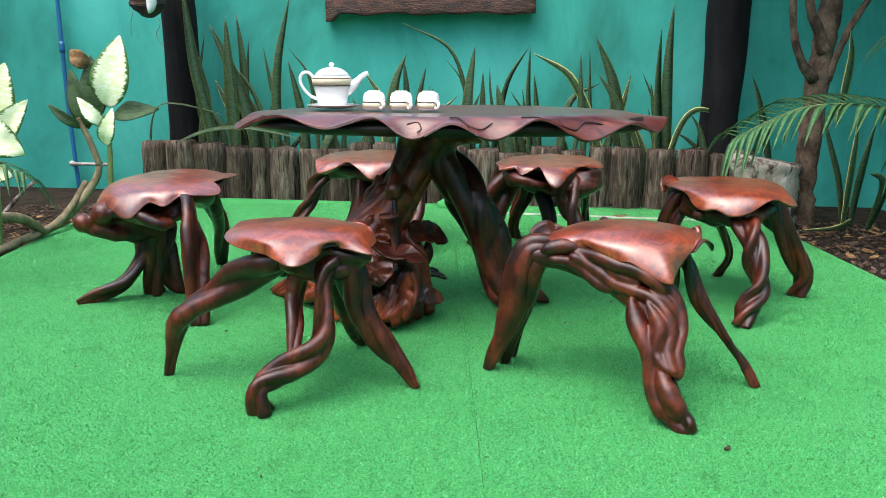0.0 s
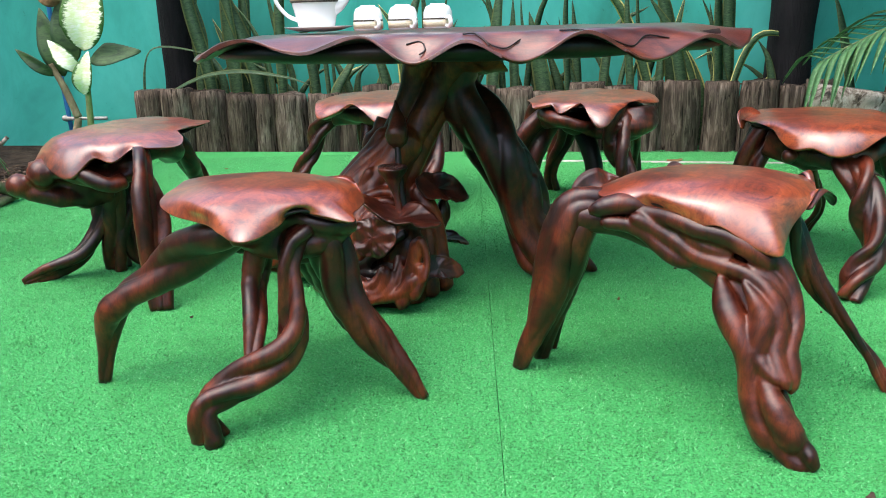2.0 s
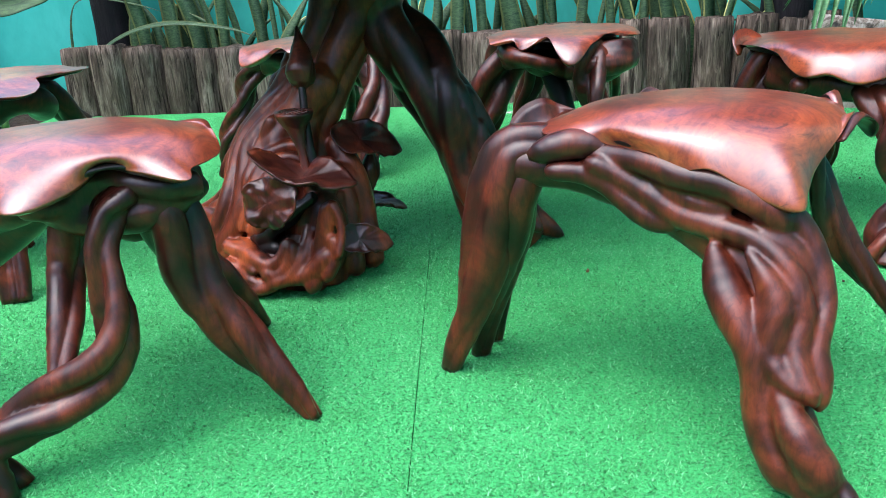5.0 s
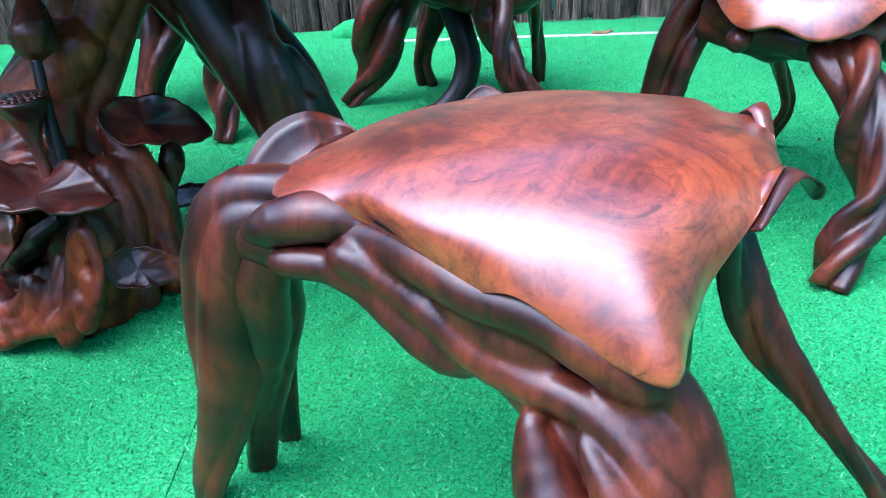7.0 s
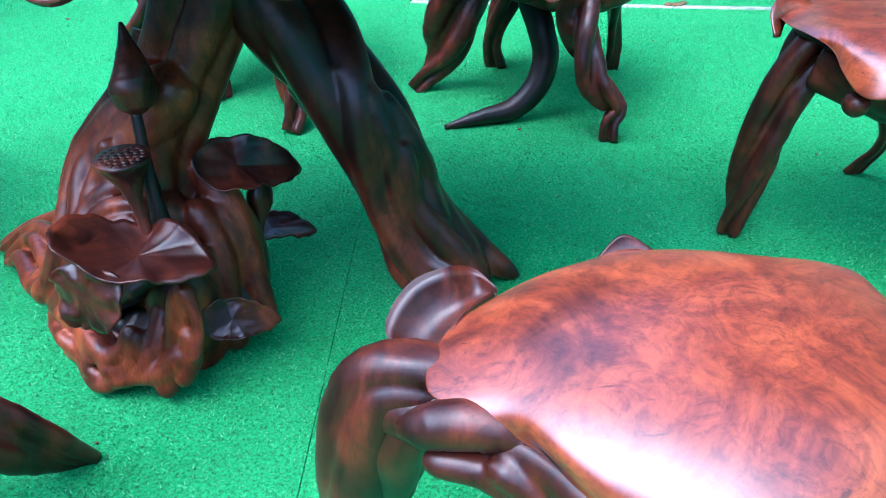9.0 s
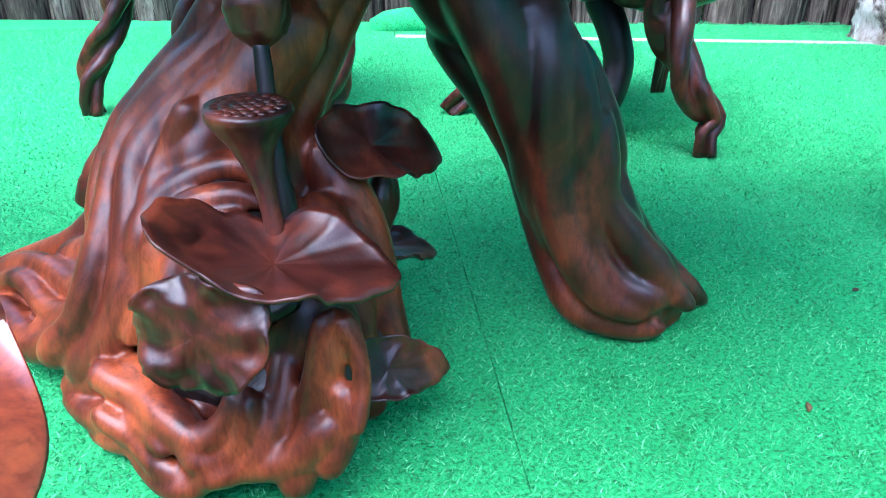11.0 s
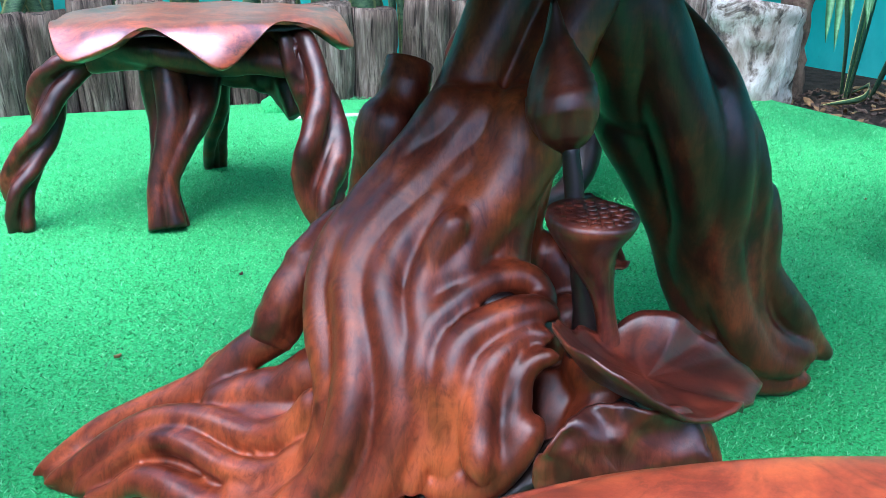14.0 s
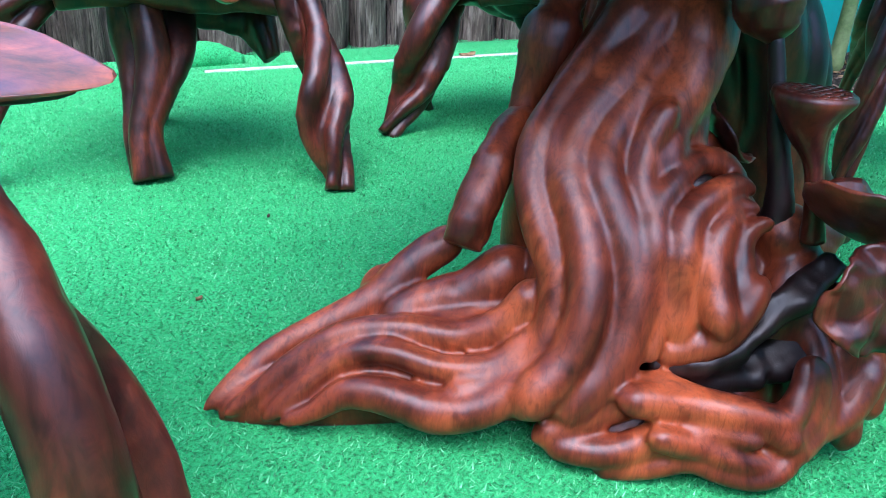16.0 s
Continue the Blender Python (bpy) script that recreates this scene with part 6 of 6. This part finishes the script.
def frond(owner, pts, count, length, width, droop, spread=1.0):
    """A palm frond: an arching rib with drooping leaflets on both sides."""
    bm = bmesh.new()
    tube(bm, [(*p, 0.007 - 0.005 * i / (len(pts) - 1)) for i, p in enumerate(pts)], 30, 8)
    part("rib", bm, STALK, owner)
    c = spline([(*p, 0) for p in pts], count + 4)[:, :3]
    for i in range(3, count + 3):
        t = Vector(c[i + 1] if i + 1 < len(c) else c[i]) - Vector(c[i - 1])
        t.normalize()
        s = t.cross(Vector((0, 0, 1))).normalized()
        f = (i - 3) / count
        ln = length * (0.55 + 0.45 * math.sin(math.pi * (0.15 + 0.8 * f)))
        for sgn in (-1, 1):
            p0 = Vector(c[i])
            ln2 = ln * rng.uniform(0.8, 1.15)
            lift = rng.uniform(0.1, 0.5) if sgn > 0 else rng.uniform(0.8, 1.3)
            d = (t * rng.uniform(0.7, 1.1) + s * sgn * spread).normalized()
            p1 = p0 + d * ln2 * 0.5 + Vector((0, 0, 0.03 * length - droop * 0.15 * lift + (0.035 if sgn > 0 else 0.0)))
            p2 = p0 + d * ln2 * 0.95 + Vector((0, 0, -droop * lift))
            bm = bmesh.new()
            blade(bm, [tuple(p0), tuple(p1), tuple(p2)], width, 0.002, 8, 0.3, 1.0, 0.4, tuple(s * -sgn * 0.2 + Vector((0, 0, 1))), 0.4)
            part("leaflet", bm, PALM, owner)


palm = thing("palm", (2.93, 4.1, 0), "feathery green palm with arching fronds", "plant")
bm = bmesh.new()
tube(bm, [(2.96, 4.15, -0.05, 0.035), (2.95, 4.14, 0.3, 0.03), (2.93, 4.12, 0.62, 0.024)], 16, 12, rough=0.1)
part("stem", bm, STALK, palm)
frond(palm, [(2.93, 4.12, 0.58), (2.73, 4.14, 0.70), (2.48, 4.16, 0.745), (2.23, 4.18, 0.73), (2.00, 4.20, 0.63), (1.88, 4.21, 0.56)], 26, 0.34, 0.028, 0.15)
frond(palm, [(2.93, 4.12, 0.60), (2.88, 4.05, 0.90), (2.78, 4.00, 1.06), (2.63, 3.95, 1.08), (2.50, 3.90, 1.0)], 14, 0.26, 0.022, 0.10)
frond(palm, [(2.94, 4.12, 0.55), (2.88, 3.90, 0.72), (2.80, 3.65, 0.66), (2.76, 3.50, 0.5)], 12, 0.26, 0.022, 0.12)
frond(palm, [(2.98, 4.15, 0.4), (3.03, 4.20, 0.60), (2.93, 4.30, 0.55), (2.83, 4.35, 0.42)], 10, 0.22, 0.02, 0.10)

# ---- the bed with the broad-leaved plants ----


def broad_leaf(owner, base, tip, width, mat, bend=0.03, face=(0.1, -1, 0.15), name="leaf", label=""):
    b, t = Vector(base), Vector(tip)
    m1, m2 = b.lerp(t, 0.35) + Vector((0, -bend, 0)), b.lerp(t, 0.7) + Vector((0, -bend * 0.6, 0))
    bm = bmesh.new()
    uvl = bm.loops.layers.uv.verify()
    c = spline([(*p, 0) for p in (b, m1, m2, t)], 20)[:, :3]
    fc = Vector(face)
    tops, lows = [], []
    for i in range(20):
        f = i / 19
        w = width * 0.5 * max(0.02, math.sin(math.pi * min(1, f**0.75)) ** 0.8)
        d = (Vector(c[min(i + 1, 19)]) - Vector(c[max(i - 1, 0)])).normalized()
        s = d.cross(fc).normalized()
        n = s.cross(d).normalized()
        row, low = [], []
        for j in range(9):
            u = j / 4 - 1
            p = Vector(c[i]) + s * w * u + n * (0.22 * w * abs(u) + 0.03 * width * math.sin(9 * f + 2 * u))
            row.append(p)
            low.append(p - n * 0.003)
        tops.append(row)
        lows.append(low)
    tv = [[bm.verts.new(p) for p in r] for r in tops]
    lv = [[bm.verts.new(p) for p in r] for r in lows]
    at = {}
    for i in range(20):
        for j in range(9):
            at[tv[i][j]] = at[lv[i][j]] = (j / 8, i / 19)
    for rows in (tv, lv):
        for a, q in zip(rows, rows[1:]):
            for j in range(8):
                bm.faces.new((a[j], a[j + 1], q[j + 1], q[j]))
    loop_t = [r[0] for r in tv] + tv[-1][1:-1] + [r[-1] for r in reversed(tv)] + tv[0][-2:0:-1]
    loop_l = [r[0] for r in lv] + lv[-1][1:-1] + [r[-1] for r in reversed(lv)] + lv[0][-2:0:-1]
    k = len(loop_t)
    for i in range(k):
        bm.faces.new((loop_t[i], loop_t[(i + 1) % k], loop_l[(i + 1) % k], loop_l[i]))
    for fc_ in bm.faces:
        for lp in fc_.loops:
            lp[uvl].uv = at[lp.vert]
    return part(name, bm, mat, owner, label)


def stalk(owner, pts, mat=STALK):
    bm = bmesh.new()
    tube(bm, pts, 24, 10, rough=0.1)
    return part("stalk", bm, mat, owner)


d1 = thing("dumb_cane", (-1.55, 5.0, 0), "variegated broad-leaved plant with cream leaves coloured extra bright as if sunlit", "plant", "broad-leaved plants in the bed")
stalk(d1, [(-1.86, 4.69, -0.03, 0.022), (-1.76, 4.82, 0.10, 0.024), (-1.66, 4.92, 0.26, 0.022), (-1.64, 4.94, 0.34, 0.018)], BRANCH)
stalk(d1, [(-1.59, 4.94, 0.10, 0.018), (-1.58, 4.94, 0.30, 0.017), (-1.57, 4.94, 0.45, 0.015), (-1.56, 4.94, 0.62, 0.011)])
stalk(d1, [(-1.64, 4.94, 0.34, 0.020), (-1.69, 4.94, 0.50, 0.018), (-1.74, 4.94, 0.62, 0.012)], BRANCH)
broad_leaf(d1, (-1.56, 4.94, 0.68), (-1.46, 4.96, 1.09), 0.215, DUMB, 0.03, label="large cream and green leaf")
broad_leaf(d1, (-1.59, 4.93, 0.46), (-1.52, 4.91, 0.68), 0.10, DUMB)
broad_leaf(d1, (-1.58, 4.92, 0.58), (-1.72, 4.91, 0.74), 0.09, DUMB)
broad_leaf(d1, (-1.54, 4.96, 0.64), (-1.28, 4.99, 0.67), 0.14, DUMB_G, 0.03, (0, -0.8, 0.7), label="dark green leaf")
broad_leaf(d1, (-1.64, 5.00, 0.62), (-1.68, 5.06, 0.98), 0.15, DUMB_G)
broad_leaf(d1, (-1.62, 5.04, 0.70), (-1.60, 5.08, 1.0), 0.16, DUMB_G)
broad_leaf(d1, (-1.70, 4.99, 0.55), (-1.80, 5.04, 0.90), 0.12, DUMB_G)
broad_leaf(d1, (-1.72, 4.94, 0.56), (-1.90, 4.92, 0.70), 0.06, DUMB_G)
broad_leaf(d1, (-1.68, 5.02, 0.92), (-1.78, 5.02, 1.01), 0.10, DRY, label="withered brown leaf")
d2 = thing("dumb_cane", (-1.80, 4.2, 0), "broad-leaved plant with leaves coloured near white as if sunlit", "plant", "broad-leaved plants in the bed")
stalk(d2, [(-1.86, 4.14, -0.03, 0.02), (-1.84, 4.14, 0.2, 0.018), (-1.82, 4.14, 0.45, 0.014), (-1.80, 4.14, 0.6, 0.01)])
broad_leaf(d2, (-1.80, 4.14, 0.62), (-1.70, 4.11, 0.93), 0.20, DUMB)
broad_leaf(d2, (-1.78, 4.12, 0.55), (-1.59, 4.06, 0.76), 0.13, DUMB)
broad_leaf(d2, (-1.80, 4.10, 0.62), (-1.62, 4.04, 0.50), 0.17, DUMB, 0.05)
broad_leaf(d2, (-1.82, 4.12, 0.42), (-1.68, 4.02, 0.40), 0.12, DUMB)
broad_leaf(d2, (-1.86, 4.14, 0.55), (-2.04, 4.04, 0.88), 0.18, DUMB)
p2 = thing("palm", (-1.95, 3.7, 0), "small palm with drooping pale fronds", "plant")
stalk(p2, [(-2.04, 3.64, -0.03, 0.025), (-2.01, 3.64, 0.25, 0.018), (-1.94, 3.64, 0.45, 0.012)])
frond(p2, [(-1.94, 3.64, 0.44), (-1.78, 3.60, 0.52), (-1.56, 3.56, 0.53), (-1.36, 3.54, 0.45)], 12, 0.24, 0.018, 0.13)
frond(p2, [(-1.96, 3.64, 0.40), (-1.91, 3.44, 0.55), (-1.84, 3.24, 0.52), (-1.76, 3.09, 0.40)], 10, 0.22, 0.018, 0.12)
fallen = thing("fallen_branch", (-1.85, 4.4, 0), "bare curved tan branch lying along the turf edge", "branch")
bm = bmesh.new()
tube(bm, [(-2.04, 3.69, 0.05, 0.035), (-1.94, 3.92, 0.10, 0.034), (-1.88, 4.19, 0.16, 0.03), (-1.82, 4.36, 0.12, 0.026), (-1.78, 4.46, 0.03, 0.022)], 30, 14, rough=0.2)
part("limb", bm, BRANCH, fallen)
bm = bmesh.new()
tube(bm, [(-1.86, 3.94, 0.0, 0.024), (-1.82, 4.29, 0.02, 0.024), (-1.78, 4.56, 0.04, 0.022), (-1.76, 4.79, 0.12, 0.02), (-1.72, 4.92, 0.24, 0.02)], 30, 12, rough=0.2)
part("limb", bm, BRANCH, fallen)
bm = bmesh.new()
tube(bm, [(-2.11, 4.54, 0.0, 0.014), (-2.06, 4.69, 0.14, 0.013), (-1.98, 4.84, 0.26, 0.01)], 16, 10, rough=0.15)
part("limb", bm, CUT, fallen)

# ---- small things on the ground ----


def scatter(name, count, spots, size, mat, label, category, seed):
    """Loose flat chips, one joined object."""
    g = random.Random(seed)
    bm = bmesh.new()
    for _ in range(count):
        x0, y0, x1, y1 = spots[g.randrange(len(spots))]
        m = pose(g.uniform(x0, x1), g.uniform(y0, y1), -0.035 + g.uniform(0, 0.02), g.uniform(-30, 30), g.uniform(-30, 30), g.uniform(0, 360))
        a, b = g.uniform(0.5, 1.3) * size, g.uniform(0.25, 0.7) * size
        ring = [m @ Vector((a * math.cos(q) * g.uniform(0.7, 1.1), b * math.sin(q) * g.uniform(0.7, 1.1), 0)) for q in (0, 1.1, 2.2, 3.3, 4.4, 5.4)]
        up = m.to_3x3() @ Vector((0, 0, 0.005))
        loft(bm, [ring, [p + up for p in ring]])
    return single(name, bm, mat, label, category, kind="stuff", smooth=False)


scatter("bark_chips", 2600, [(2.40, 3.2, 3.4, 4.95), (-2.4, 3.2, -1.84, 5.6), (-2.4, 3.2, -1.84, 5.6)], 0.017, CHIP, "brown bark mulch strewn over the beds", "mulch", 8)
scatter("fallen_leaves", 260, [(2.40, 3.4, 3.3, 4.9), (-2.3, 3.4, -1.84, 5.2)], 0.032, DRY, "dry fallen leaves on the soil", "leaves", 9)


def litter(x, y, size, turn, mat, label, dark=False):
    bm = bmesh.new()
    ring = [(math.cos(q) * size, math.sin(q) * size * (0.45 + 0.2 * math.sin(3 * q)), 0.0) for q in [i * math.pi / 5 for i in range(10)]]
    loft(bm, [ring, [(a, b, 0.004 + 0.3 * size * abs(a) ** 1.5 / size**1.5 * 0.5) for a, b, c in ring]])
    ob = single("dead_leaf", bm, mat, label, "leaf", "bits of litter on the turf")
    ob.matrix_world = pose(x, y, 0.004, 0, 0, turn)


litter(1.02, 1.99, 0.012, 40, CHIP, "small dark dry bud lying on the turf")
litter(-0.24, 3.65, 0.006, 10, DRY, "tiny brown dry leaf on the turf")
litter(1.55, 5.04, 0.045, 5, DRY, "curled tan leaf on the edging")
litter(0.80, 2.95, 0.007, 70, DRY, "tiny brown dry leaf on the turf")
litter(-0.95, 5.15, 0.010, 0, DRY, "tiny brown dry leaf on the turf")
for k in range(12):
    litter(rng.uniform(-1.3, 2.1), rng.uniform(1.6, 5.2), rng.uniform(0.003, 0.006), rng.uniform(0, 180), DRY if k % 2 else CHIP, "tiny crumb of dry leaf on the turf")
bm = bmesh.new()
tube(bm, [(0.42, 5.40, -0.012, 0.05), (0.49, 5.385, 0.015, 0.06), (0.58, 5.37, 0.02, 0.055), (0.68, 5.355, -0.012, 0.04)], 16, 16, rough=0.15)
single("turf_flap", bm, TURF, "rucked flap of turf at the foot of the fence", "turf", at=(0.54, 5.38, 0))

# ---- the pile of the turf ----


def pile(count, seed):
    """Short upright blades over the walked part of the turf, as one mesh."""
    g = np.random.default_rng(seed)
    y = 1.35 + 4.2 * g.random(count) ** 1.25
    x = -1.76 + 4.1 * g.random(count)
    off = x - (SEAM0[0] + (y + 0.4) / 5.9 * (SEAM1[0] - SEAM0[0]))
    bare = 0.0022 + 0.0016 * np.sin(y * 41) * np.sin(y * 97 + 1) + 0.001 * np.sin(y * 230)
    x = np.where(np.abs(off) < bare, x + 0.006 * np.sign(off), x)
    a = g.random(count) * 2 * np.pi
    w, h = 0.0008 + 0.0009 * g.random(count), 0.002 + 0.005 * g.random(count)
    lx, ly = (g.random(count) - 0.5) * 0.018, (g.random(count) - 0.5) * 0.013
    v = np.empty((count, 3, 3))
    v[:, 0] = np.stack([x - w * np.cos(a), y - w * np.sin(a), np.full(count, -0.001)], 1)
    v[:, 1] = np.stack([x + w * np.cos(a), y + w * np.sin(a), np.full(count, -0.001)], 1)
    v[:, 2] = np.stack([x + lx, y + ly, h], 1)
    me = bpy.data.meshes.new("turf_pile")
    me.vertices.add(count * 3)
    me.vertices.foreach_set("co", v.reshape(-1))
    me.loops.add(count * 3)
    me.loops.foreach_set("vertex_index", np.arange(count * 3))
    me.polygons.add(count)
    me.polygons.foreach_set("loop_start", np.arange(0, count * 3, 3))
    me.update(calc_edges=True)
    me.materials.append(BLADE)
    return tagged(new("turf_pile", me), "short bright green plastic pile of the turf", "turf", kind="stuff")


pile(760000, 11)
